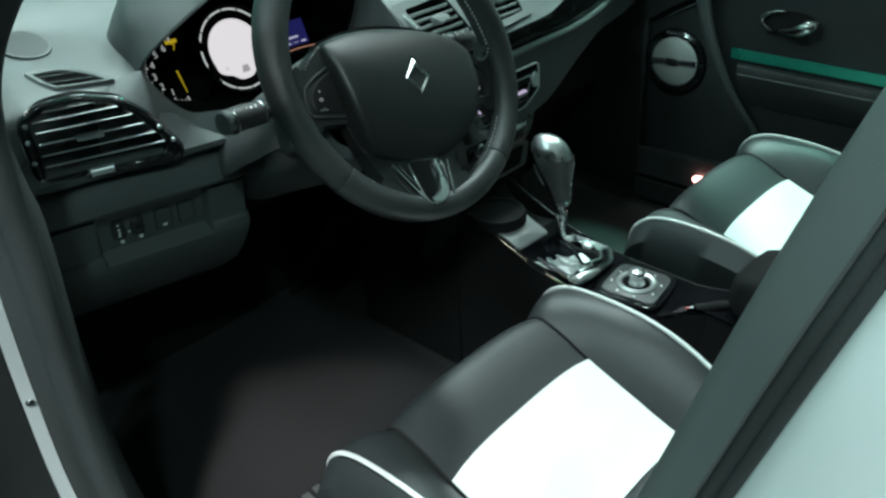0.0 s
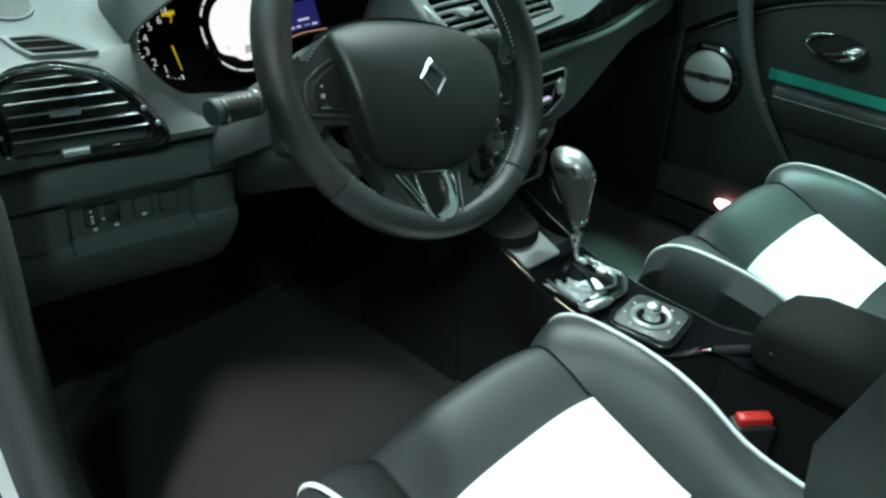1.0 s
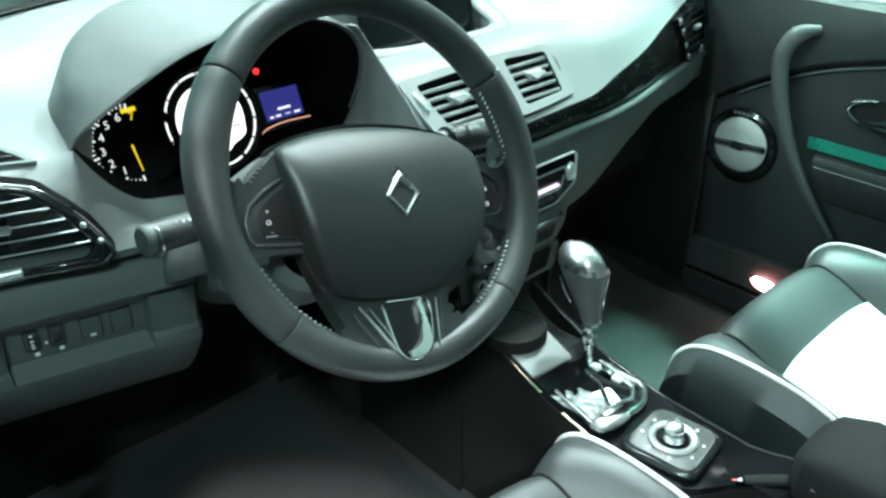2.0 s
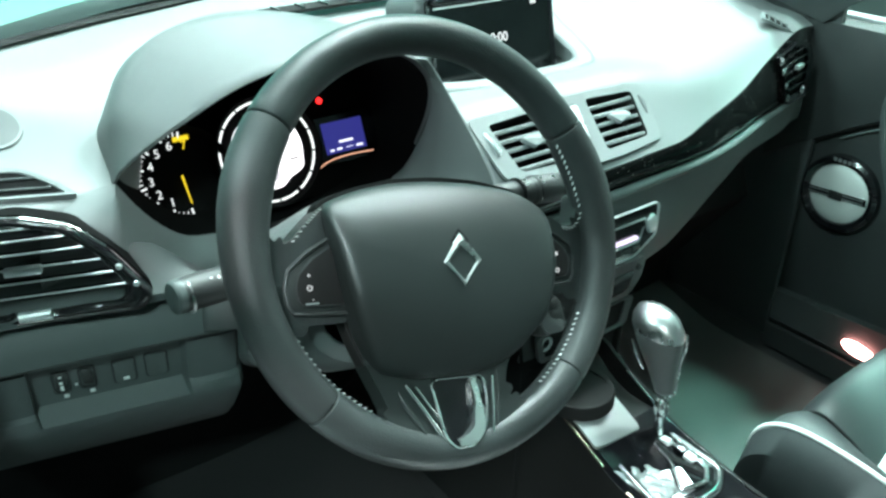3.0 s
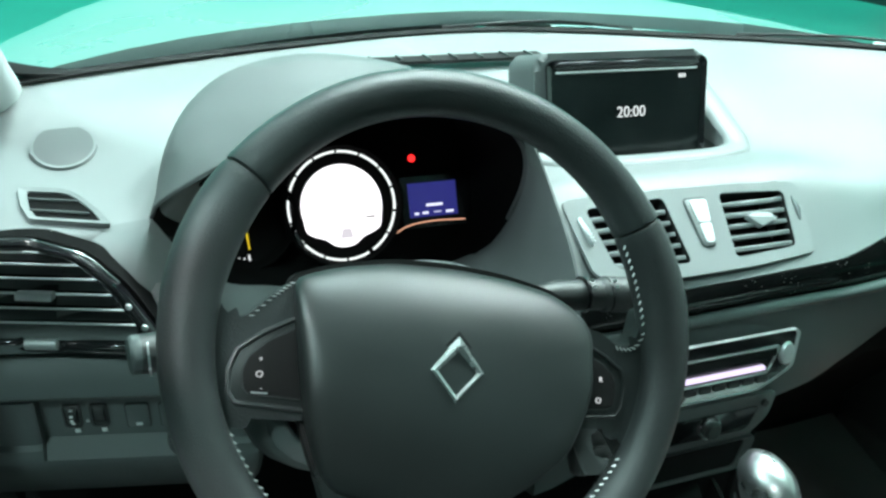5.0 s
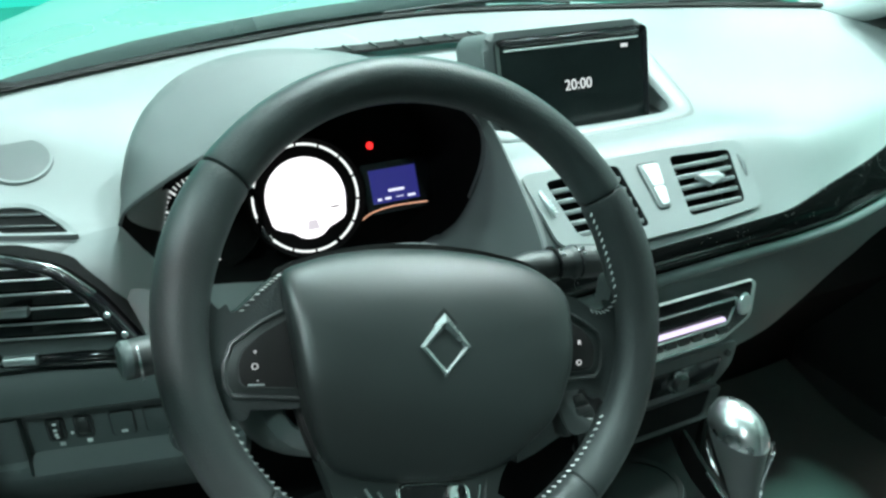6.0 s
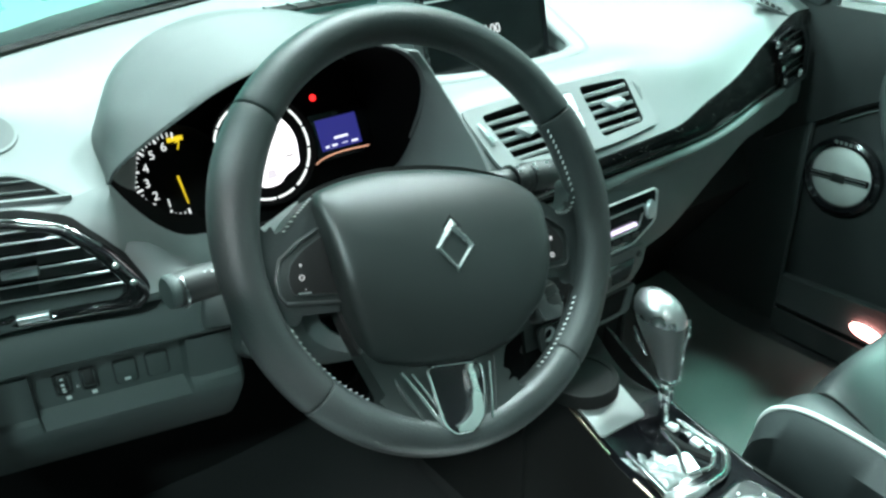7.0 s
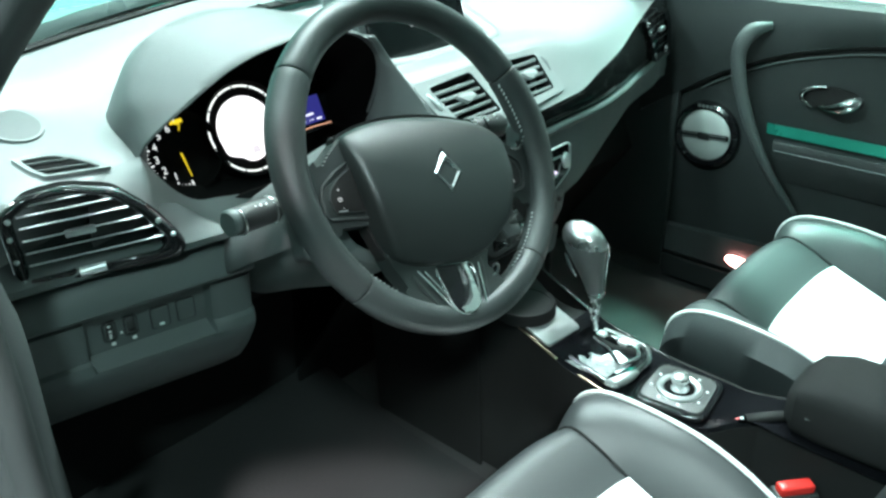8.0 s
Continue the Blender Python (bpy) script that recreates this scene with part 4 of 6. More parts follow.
part("upper_shroud", sheet(upper, 0.004), HOOD, column, "grey upper shroud")
st = part("stalk", tube([(-0.06, 0.034, -0.087), (-0.110, 0.041, -0.085), (-0.128, 0.043, -0.083), (-0.132, 0.043, -0.083), (-0.160, 0.0445, -0.080), (-0.183, 0.045, -0.076)], [0.0085, 0.0085, 0.0095, 0.0135, 0.0140, 0.0132], 20), BLACK, column, "black light stalk")
part("stalk_cap", tube([(-0.182, 0.045, -0.0762), (-0.187, 0.0452, -0.0752), (-0.1885, 0.0452, -0.0750)], [0.0134, 0.0130, 0.0112], 22), LOWER, st, "grey round end cap")
for x, z in ((-0.136, -0.0826), (-0.176, -0.0772)):
    part("stalk_ring", tube([(x - 0.0008, 0.0436, z), (x + 0.0008, 0.0436, z)], 0.0143, 20), POLISHED, st)
for k in range(5):
    part("stalk_mark", box((-0.146 - 0.006 * k, 0.050, -0.0685), (0.0022, 0.0030, 0.0012), 0), PRINT, st)
part("remote_stem", tube(spline([(0.060, -0.030, -0.095), (0.092, -0.048, -0.075), (0.118, -0.066, -0.060)], 8), 0.011, 10), BLACK, column)
remote = part("remote", box((0.130, -0.072, -0.056), (0.034, 0.042, 0.018), 0.005, 3), BLACK, column, "black audio remote behind the wheel")
part("remote_face", prism(rounded([(0.107, -0.050), (0.143, -0.049), (0.141, -0.059), (0.124, -0.061), (0.125, -0.080), (0.142, -0.084), (0.138, -0.095), (0.117, -0.091)][::-1], 0.004, 3), 0.004, Matrix.Translation((0, 0, -0.048)), 0.0015), HOOD, remote, "grey curved face")
for v in (-0.066, -0.076):
    part("remote_key", box((0.134, v, -0.046), (0.014, 0.007, 0.004), 0.0015), BLACK, remote)
st = part("stalk", tube([(0.09, 0.040, -0.075), (0.13, 0.043, -0.075), (0.168, 0.039, -0.072)], [0.010, 0.0125, 0.0125], 12), BLACK, column, "black wiper stalk")
part("stalk_knob", tube([(0.166, 0.039, -0.072), (0.170, 0.039, -0.072), (0.204, 0.034, -0.070), (0.208, 0.034, -0.070)], [0.012, 0.0145, 0.0145, 0.012], 16), BLACK, st)
for x, u in ((0.152, 0.0412), (0.172, 0.0385), (0.188, 0.0362)):
    part("stalk_ring", tube([(x - 0.0006, u, -0.072), (x + 0.0006, u, -0.072)], 0.0150, 16), GLOSS, st)
    # Polished chips stand in for the stalk's highlight dots.
    for k in range(2):
        part("stalk_mark", box((x + 0.004, u + 0.0100 - 0.005 * k, -0.0605 + 0.0022 * k), (0.0030, 0.0026, 0.0016), 0.0005), POLISHED, st)


# ---- seats ----
def make_seat(label):
    """One seat about its centre line, cushion front near y = -0.03."""
    seat = thing("car_seat", Matrix(), label, "car seat", "front seats")
    mid_line = [(-0.020, 0.30), (-0.026, 0.40), (-0.040, 0.465), (-0.066, 0.497), (-0.110, 0.486), (-0.157, 0.463), (-0.235, 0.432), (-0.310, 0.405), (-0.40, 0.392), (-0.50, 0.392)]
    pipe_line = [(-0.055, 0.33), (-0.040, 0.40), (-0.034, 0.450), (-0.048, 0.488), (-0.085, 0.510), (-0.150, 0.515), (-0.225, 0.508), (-0.285, 0.488), (-0.350, 0.455), (-0.44, 0.440)]
    n = 34
    midp, pipe = spline(mid_line, n), spline(pipe_line, n)
    cush = [[(x, m[0] + 0.012 * abs(x / 0.147) ** 3 * -1, m[1] - 0.006 * abs(x / 0.147) ** 6 + 0.004) for x in np.linspace(-0.147, 0.147, 15)] for m in midp]
    part("cushion", sheet(cush, 0.02), SEAT, seat, "charcoal leather cushion")
    for s in (-1, 1):
        rows = []
        for m, p in zip(midp, pipe):
            a, b = np.array((s * 0.1475, m[0] - 0.012, m[1] - 0.004)), np.array((s * 0.219, p[0], p[1]))
            rows.append(spline([a, a * 0.72 + b * 0.28 + np.array((0, 0, 0.012)), a * 0.35 + b * 0.65 + np.array((0, 0, 0.014)), b], 9))
        part("bolster", sheet(rows, 0.012), SEAT, seat)
        part("seam", tube([(s * 0.1473, m[0] - 0.0115, m[1] - 0.0005) for m in midp[7:]], 0.0020, 6), VOID, seat, "dark seam between cushion and bolster")
        part("piping", tube([(s * 0.221, p[0] + 0.001, p[1] + 0.002) for p in pipe], 0.0032, 8), PIPING, seat, "white piping")
        part("side_panel", sheet([[(s * 0.222, p[0] - 0.003, p[1] - 0.003), (s * 0.246, p[0] - 0.006, p[1] - 0.03), (s * 0.25, p[0] - 0.008, 0.6 * p[1] + 0.4 * 0.25), (s * 0.235, p[0] - 0.01, 0.26)] for p in pipe], 0.006), SEAT, seat)
    q = [(y, np.interp(-y, [-m[0] for m in midp[6:]], [m[1] for m in midp[6:]])) for y in np.linspace(-0.157, -0.312, 12)]
    part("white_panel", sheet([[(x, y - 0.010 * abs(x / 0.147) ** 3, z + 0.0065 - 0.004 * abs(x / 0.147) ** 6) for x in np.linspace(-0.145, 0.147, 13)] for y, z in q], 0.003), WHITE, seat, "bright white fabric insert")
    back = []
    for z, w in ((0.42, 0.17), (0.55, 0.175), (0.75, 0.175), (0.92, 0.165), (1.02, 0.14), (1.04, 0.10)):
        y0 = -0.46 - 0.40 * (z - 0.42)
        back.append([(x, y0 + 0.012 * math.cos(x / w * 1.5) - (0.05 if z > 1.03 else 0), z) for x in np.linspace(-w, w, 13)])
    part("backrest", sheet(back, 0.10), SEAT, seat)
    for s in (-1, 1):
        rows = []
        for z, w, f in ((0.40, 0.20, 0.02), (0.50, 0.235, 0.08), (0.65, 0.245, 0.095), (0.80, 0.235, 0.08), (0.92, 0.21, 0.04), (1.0, 0.18, 0.0)):
            y0 = -0.46 - 0.40 * (z - 0.42)
            rows.append([(s * 0.155, y0 + 0.002, z), (s * (0.5 * w + 0.09), y0 + 0.7 * f, z), (s * w, y0 + f, z), (s * (w + 0.015), y0 + 0.4 * f, z), (s * (w + 0.01), y0 - 0.08, z)])
        part("back_bolster", sheet([spline(r, 12) for r in rows], 0.008), SEAT, seat)
    part("headrest", box((0, -0.755, 1.13), (0.24, 0.09, 0.15), 0.035, 4), SEAT, seat)
    for s in (-1, 1):
        part("headrest_post", tube([(s * 0.07, -0.745, 0.98), (s * 0.07, -0.752, 1.08)], 0.006, 8), CHROME, seat)
        part("rail", box((s * 0.18, -0.30, 0.245), (0.035, 0.50, 0.03), 0.004), BLACK, seat)
    part("base", box((0, -0.30, 0.30), (0.40, 0.42, 0.09), 0.02), BLACK, seat)
    return seat


driver_seat = make_seat("charcoal leather driver's seat with white piping and a white cushion panel")
driver_seat.location.x = 0.015
second = copy_thing(driver_seat, pose(0.726, 0, 0))
tagged(second, "charcoal leather passenger seat with white piping and a white cushion panel")

# ---- instruments ----
CL = facing((0.030, 0.362, 0.845), 23)
cluster = thing("instrument_cluster", CL, "lit instrument cluster with rev counter, white display and blue screen", "instrument cluster")
part("face", prism(rounded([(-0.168, -0.07), (0.165, -0.07), (0.165, 0.05), (0.125, 0.098), (-0.07, 0.092), (-0.148, 0.040)], 0.02), 0.004, Matrix.Translation((0, 0, -0.016))), SHADEBLACK, cluster)


def dial(name, x, y, r, label=""):
    g = part(name, lathe([(0, 0.0), (r * 0.86, 0.0), (r * 0.90, 0.003), (r * 0.97, 0.012), (r, 0.012), (r, -0.012), (0, -0.012)], Matrix.Translation((x, y, 0)), 48), SHADEBLACK, cluster, label)
    return g


tacho = dial("rev_counter", -0.105, -0.0005, 0.053, "black rev counter with white numerals and a yellow needle")
for k in range(29):
    a = radians(274 - 7.0 * k)
    long = k % 4 == 0
    c, s = math.cos(a), math.sin(a)
    r0, r1 = (0.0378 if long else 0.0402), 0.0450
    part("tick", tube([(-0.105 + r0 * c, -0.0005 + r0 * s, 0.0012), (-0.105 + r1 * c, -0.0005 + r1 * s, 0.0012)], 0.0011 if long else 0.0007, 5), MARKS, tacho)
for k, d in enumerate("1234567"):
    a = radians(240.5 - 28.8 * k)
    writing("numeral", d, 0.0128, MARKS if k < 6 else YELLOW, tacho, Matrix.Translation((-0.105 + 0.0312 * math.cos(a), -0.0005 + 0.0312 * math.sin(a), 0.0012)))
part("needle", tube([(-0.1040, -0.002, 0.004), (-0.1015, -0.0330, 0.004)], [0.0012, 0.0007], 6), YELLOW, tacho, "yellow needle")
part("telltale", box((-0.0945, 0.0362, 0.0015), (0.017, 0.0050, 0.001), 0), YELLOW, tacho, "yellow telltale")
speedo = dial("speed_display", -0.003, 0.002, 0.064, "round white digital display in a black ring")
for k in range(14):
    lathe_bm = lathe([(0.0550, 0.0012), (0.0574, 0.0018), (0.0574, 0.0008), (0.0550, 0.0008)], Matrix.Translation((-0.003, 0.002, 0.004)), 8, start=radians(-60 + 25.5 * k), sweep=radians(23))
    part("scale_segment", lathe_bm, RINGLIGHT, speedo, "lit white scale segment")
def lobed(a):
    """Radius of the display: round above, with two lobes and a chin below."""
    d = math.degrees(a) % 360
    return 0.043 + 0.0030 * (math.exp(-((d - 212) / 10) ** 2) + math.exp(-((d - 328) / 10) ** 2)) - 0.0035 * (math.exp(-((d - 240) / 12) ** 2) + math.exp(-((d - 300) / 12) ** 2))


disc = [(lobed(a) * math.cos(a), lobed(a) * math.sin(a)) for a in (2 * math.pi * k / 72 for k in range(72))]
scr = part("display", prism(disc, 0.002, Matrix.Translation((-0.003, 0.002, 0.002))), BULB, speedo, "glowing white display")
for x, r in ((-0.030, 0.0022), (0.022, 0.0030)):
    part("display_mark", lathe([(r * 0.6, 0), (r, 0), (r, 0.0004), (r * 0.6, 0.0004)], Matrix.Translation((x, -0.020, 0.0046)), 14), FAINT, scr)
part("display_mark", prism([(-0.008, -0.034), (0.006, -0.034), (0.004, -0.024), (-0.005, -0.024)], 0.0004, Matrix.Translation((0, 0.002, 0.0044))), FAINT, scr)
part("display_mark", box((0.026, -0.012, 0.0046), (0.010, 0.0018, 0.0004), 0), GLOSS, scr)
info = part("info_screen", prism(rounded([(0.064, -0.030), (0.142, -0.030), (0.146, 0.026), (0.062, 0.026)], 0.005), 0.006, Matrix.Translation((0, 0, -0.008))), GLOSS, cluster)
part("blue_panel", box((0.099, 0.000, -0.0012), (0.055, 0.037, 0.001), 0), BLUE, info, "lit blue screen")
for x, y, w, h in ((0.100, -0.006, 0.019, 0.0030), (0.079, -0.0145, 0.005, 0.0026), (0.089, -0.0142, 0.007, 0.0026), (0.103, -0.0140, 0.009, 0.0009), (0.117, -0.0145, 0.009, 0.0026)):
    part("text_bar", box((x, y, -0.0004), (w, h, 0.0004), 0), BLUETEXT, info)
part("fuel_line", tube(spline([(0.049, -0.035, 0.002), (0.068, -0.0265, 0.0005), (0.096, -0.0235, 0.0), (0.134, -0.0250, 0.0)], 14), 0.0007, 6), ORANGE, cluster, "thin lit orange line")
part("telltale", lathe([(0, 0), (0.004, 0), (0.0035, 0.0012), (0, 0.0012)], Matrix.Translation((0.082, 0.046, -0.010)), 12), REDLAMP, cluster, "lit red telltale")
part("scale", tube([(-0.045, -0.045, 0.004), (-0.056, -0.020, 0.008)], 0.003, 6), GLOSS, cluster)

# ---- navigation screen on the dash top ----
NAV = facing((0.364, 0.382, 0.930), 14)
nav = thing("display_screen", NAV, "dark navigation screen showing the time on the dash top", "screen")
shell = rounded([(-0.112, -0.062), (0.110, -0.062), (0.114, 0.050), (0.104, 0.062), (-0.104, 0.062), (-0.114, 0.050)], 0.010, 4)
part("housing", prism(shell, 0.066, Matrix.Translation((0, 0, -0.060)), 0.009, seg=5), DARKTRIM, nav, "dark grey housing")
pane = rounded([(-0.092, -0.058), (0.104, -0.058), (0.107, 0.048), (-0.094, 0.048)], 0.008, 4)
opening_line = rounded([(-0.098, -0.062), (0.110, -0.062), (0.113, 0.054), (-0.101, 0.054)], 0.010, 4)
part("bezel", frame_ring(opening_line, pane, 0.004, Matrix.Translation((0, 0, 0.0065)), lip=-0.003), GLOSS, nav)
part("glass", prism(pane, 0.002, Matrix.Translation((0, 0, 0.005))), SCREENGLASS, nav, "dark glossy screen")
part("visor_edge", tube([(-0.092, 0.047, 0.009), (-0.086, 0.048, 0.010), (0.094, 0.048, 0.010), (0.100, 0.047, 0.009)], [0.002, 0.0045, 0.0045, 0.002], 12), GLOSS, nav)
# White rod stands in for the thin lamp reflection along the visor.
part("visor_glint", tube([(-0.088, 0.0405, 0.0085), (0.099, 0.0405, 0.0085)], 0.0013, 6), BUTTON, nav)
writing("clock_text", "20:00", 0.0175, CLOCK, nav, Matrix.Translation((0.010, -0.007, 0.0074)), "lit white digits")
for x in (0.076, 0.0795, 0.083):
    part("text_bar", box((x, 0.032, 0.0073), (0.0025, 0.0045, 0.0003), 0), CLOCK, nav)
plinth = thing("screen_plinth", Matrix(), "dark wedge-shaped plinth with a pale rim under the screen", "plinth")
base = [(0.236, 0.345), (0.300, 0.332), (0.420, 0.330), (0.488, 0.340), (0.498, 0.352), (0.480, 0.452), (0.250, 0.452)]
bm = bmesh.new()
lowv = [bm.verts.new((x, y, 0.850)) for x, y in base]
topv = [bm.verts.new((x, y, z)) for (x, y), z in zip(base, (0.876, 0.866, 0.866, 0.870, 0.876, 0.900, 0.900))]
bm.faces.new(lowv[::-1])
bm.faces.new(topv)
for i in range(7):
    bm.faces.new((lowv[i], lowv[(i + 1) % 7], topv[(i + 1) % 7], topv[i]))
part("wedge", bm, DARKTRIM, plinth)
part("rim", tube(spline([(0.222, 0.400, 0.915), (0.224, 0.345, 0.893), (0.300, 0.318, 0.887), (0.420, 0.312, 0.887), (0.480, 0.317, 0.888), (0.500, 0.335, 0.893), (0.505, 0.365, 0.904), (0.507, 0.400, 0.919), (0.509, 0.440, 0.937)], 40), [0.0150] * 24 + [0.0150 + 0.0025 * min(1, k / 6) for k in range(16)], 12, flat=0.45), PAD, plinth, "pale grey raised rim")


# ---- air vents ----
def slats(vent, left, right, levels, depth, material, edge, thick=0.0028):
    """Slats across an opening; left and right give the opening's sides at a height."""
    for y in levels:
        a, b = left(y), right(y)
        s = part("slat", box((0.5 * (a + b), y, depth), (b - a, thick, 0.016 if edge is None else 0.009), 0.001, 1, turn=Matrix.Rotation(radians(20 if edge is None else -4), 4, "X")), material, vent)
        if edge:
            part("slat_edge", tube([(a, y + 0.002, depth + 0.009), (b, y + 0.002, depth + 0.006)], 0.0011, 6), edge, s, "bright chrome edge")


def pierced(outline, openings, depth, foot):
    """A plate with openings through it, its outer edge reaching back to foot."""
    bm = bmesh.new()
    loops = [[bm.verts.new((x, y, depth)) for x, y in o] for o in (outline, *openings)]
    edges = [bm.edges.new((a, b)) for o in loops for a, b in zip(o, o[1:] + o[:1])]
    bmesh.ops.triangle_fill(bm, use_beauty=True, edges=edges)
    for o, k in [(loops[0], 1.006)] + [(o, 1.0) for o in loops[1:]]:
        low = [bm.verts.new((v.co.x * k, v.co.y * k, foot)) for v in o]
        for a in range(len(o)):
            b = (a + 1) % len(o)
            bm.faces.new((o[a], o[b], low[b], low[a]))
    bmesh.ops.recalc_face_normals(bm, faces=bm.faces)
    return bm


VP = facing((0.348, 0.2045, 0.8545), 48.5)
vents = thing("centre_vents", VP, "pale grey twin centre air vents with a white hazard switch", "air vent")
plate = rounded([(-0.126, -0.041), (-0.080, -0.0490), (-0.033, -0.0525), (0.060, -0.0515), (0.136, -0.0455), (0.1500, 0.0365), (0.060, 0.0415), (-0.030, 0.0430), (-0.1385, 0.0420)], 0.013, 5)
holes = [rounded([(-0.1010, -0.0350), (-0.0160, -0.0390), (-0.0230, 0.0340), (-0.1140, 0.0300)], 0.007, 4), rounded([(0.0375, -0.0400), (0.1155, -0.0360), (0.1275, 0.0275), (0.0450, 0.0325)], 0.007, 4)]
part("fascia", pierced(plate, holes, 0.0040, -0.012), PAD, vents, "pale grey fascia plate")
part("fascia_gap", tube([Vector((p[0] * 1.008, p[1] * 1.015, -0.0002)) for p in plate + plate[:1]], 0.0011, 6), RUBBER, vents, "dark joint round the fascia")
sides = (((-0.1080, -0.197), (-0.0197, -0.096)), ((0.0416, 0.107), (0.1221, 0.197)))
for k, h in enumerate(holes):
    v = part("vent_well", prism(scaled(h, 1.03), 0.001, Matrix.Translation((0, 0, -0.030))), VOID, vents)
    part("vent_sleeve", frame_ring(scaled(h, 1.03), scaled(h, 0.992), 0.032, Matrix.Translation((0, 0, -0.029))), VOID, v)
    (l0, l1), (r0, r1) = sides[k]
    slats(v, lambda y, a=l0, b=l1: a + 0.0015 + b * y, lambda y, a=r0, b=r1: a - 0.0015 + b * y, (-0.0290, -0.0160, -0.0035, 0.0090, 0.0215), -0.006, PAD, None, 0.0050)
    c = 0.5 * (l0 + r0)
    part("tab", prism(rounded([(c - 0.0150, 0.0025), (c - 0.0010, -0.0110), (c + 0.0215, -0.0040), (c + 0.0130, 0.0035), (c - 0.0060, 0.0045)], 0.0015, 2), 0.0070, Matrix.Translation((0, 0, 0.0005)), 0.0012), SATINTAB, v, "pale grey arrow-shaped tab")
    if k == 0:
        w = part("thumbwheel", tube([(-0.1240, 0.0210, 0.0042), (-0.1215, 0.0065, 0.0062), (-0.1185, -0.0085, 0.0042)], [0.0020, 0.0032, 0.0020], 10), SATIN, v, "silver knurled thumbwheel")
        for y in (-0.0050, -0.0015, 0.0020):
            part("rib", tube([(-0.1225 - 0.17 * y, y, 0.0080), (-0.1175 - 0.17 * y, y, 0.0080)], 0.0009, 6), POLISHED, w)
    else:
        part("thumbwheel", tube([(0.1352, 0.0195, 0.0036), (0.1358, 0.0060, 0.0054), (0.1340, -0.0080, 0.0036)], [0.0016, 0.0030, 0.0016], 10), GRAPHITE, v, "dark knurled thumbwheel")
hazard = [(0.0030, -0.0240), (0.0180, -0.0240), (0.0262, 0.0275), (-0.0010, 0.0283)]
hz = part("hazard_switch", prism(rounded(hazard, 0.005), 0.0062, None, 0.001), PAD, vents, "pale tapered switch")
part("switch_gap", prism(rounded(scaled(hazard, 1.07), 0.005), 0.0045), RUBBER, hz, "dark joint round the switch")
part("button", prism(rounded([(0.0062, 0.0014), (0.0205, 0.0008), (0.0240, 0.0255), (0.0045, 0.0262)], 0.0025), 0.0075, None, 0.0008), BUTTON, hz, "white upper button")
part("button", prism(rounded([(0.0075, -0.0210), (0.0165, -0.0210), (0.0202, -0.0008), (0.0065, -0.0002)], 0.0025), 0.0075, None, 0.0008), BUTTON, hz, "white lower button")

SV = facing((-0.237, 0.252, 0.833), 8, -20)
side_vent = thing("side_vent", SV, "gloss black side air vent with chrome-edged slats", "air vent")
so = rounded([(-0.088, -0.046), (-0.092, 0.034), (-0.066, 0.050), (-0.022, 0.053), (0.022, 0.041), (0.052, 0.014), (0.082, -0.030), (0.074, -0.046)], 0.010, 5)
si = scaled(so, 0.80, -0.004, 0.001)
surround = bmesh.new()
mids = [Vector((0.5 * (a[0] + b[0]), 0.5 * (a[1] + b[1]), 0)) for a, b in zip(so, si)]
rings = []
for a, b, c in zip(so, si, mids):
    half = 0.5 * Vector((a[0] - b[0], a[1] - b[1], 0))
    rings.append([surround.verts.new(c + math.cos(u) * half + Vector((0, 0, 0.001 + 0.009 * math.sin(u)))) for u in np.linspace(0, math.pi, 9)])
for a, b in zip(rings, rings[1:] + rings[:1]):
    for j in range(8):
        surround.faces.new((a[j], a[j + 1], b[j + 1], b[j]))
part("surround", surround, GLOSS, side_vent, "gloss black surround", 80)
part("sleeve", frame_ring(so, scaled(so, 0.80, -0.004, 0.001), 0.022, Matrix.Translation((0, 0, -0.028))), SHADEBLACK, side_vent)
part("well", prism(so, 0.001, Matrix.Translation((0, 0, -0.030))), SHADEBLACK, side_vent)
part("bead", tube([Vector((p[0], p[1], 0.003)) for p in so[4:32]], 0.0016, 6), CHROME, side_vent, "thin chrome bead")


def side_right(y):
    return float(np.interp(y, [-0.05, -0.025, 0.012, 0.036, 0.05], [0.066, 0.062, 0.040, 0.014, -0.03]))


slats(side_vent, lambda y: -0.074 if y < 0.03 else -0.066, side_right, (-0.022, -0.009, 0.004, 0.017, 0.029, 0.039), -0.006, CONSOLE, BRIGHT)
part("tab", box((-0.020, 0.006, 0.007), (0.030, 0.007, 0.010), 0.002), SATIN, side_vent, "silver adjusting tab")
part("tab", tube([(-0.030, -0.036, 0.010), (-0.004, -0.035, 0.011)], 0.005, 10, flat=0.8), SATIN, side_vent)
for x0, x1 in ((-0.079, -0.034), (0.000, 0.064)):
    part("lower_bar", tube([(x0, -0.0365, 0.006), (x0 + 0.004, -0.0360, 0.009), (x1 - 0.004, -0.0350, 0.009), (x1, -0.0345, 0.006)], 0.0034, 10, flat=0.9), GLOSS, side_vent, "gloss black lower bar")
# Polished dots added in place of lamp reflections on the gloss surround.
for x, y in ((-0.082, 0.030), (-0.084, 0.012), (-0.084, -0.012), (-0.082, -0.034), (0.056, 0.0), (0.068, -0.018)):
    part("glint_stud", lathe([(0, 0.002), (0.002, 0.0016), (0.003, 0), (0, 0)], Matrix.Translation((x, y, 0.0095)), 10), POLISHED, side_vent)

def on_pad(x, y, z, slope):
    return Matrix.Translation((x, y, z)) @ Matrix.Rotation(radians(slope), 4, "X")


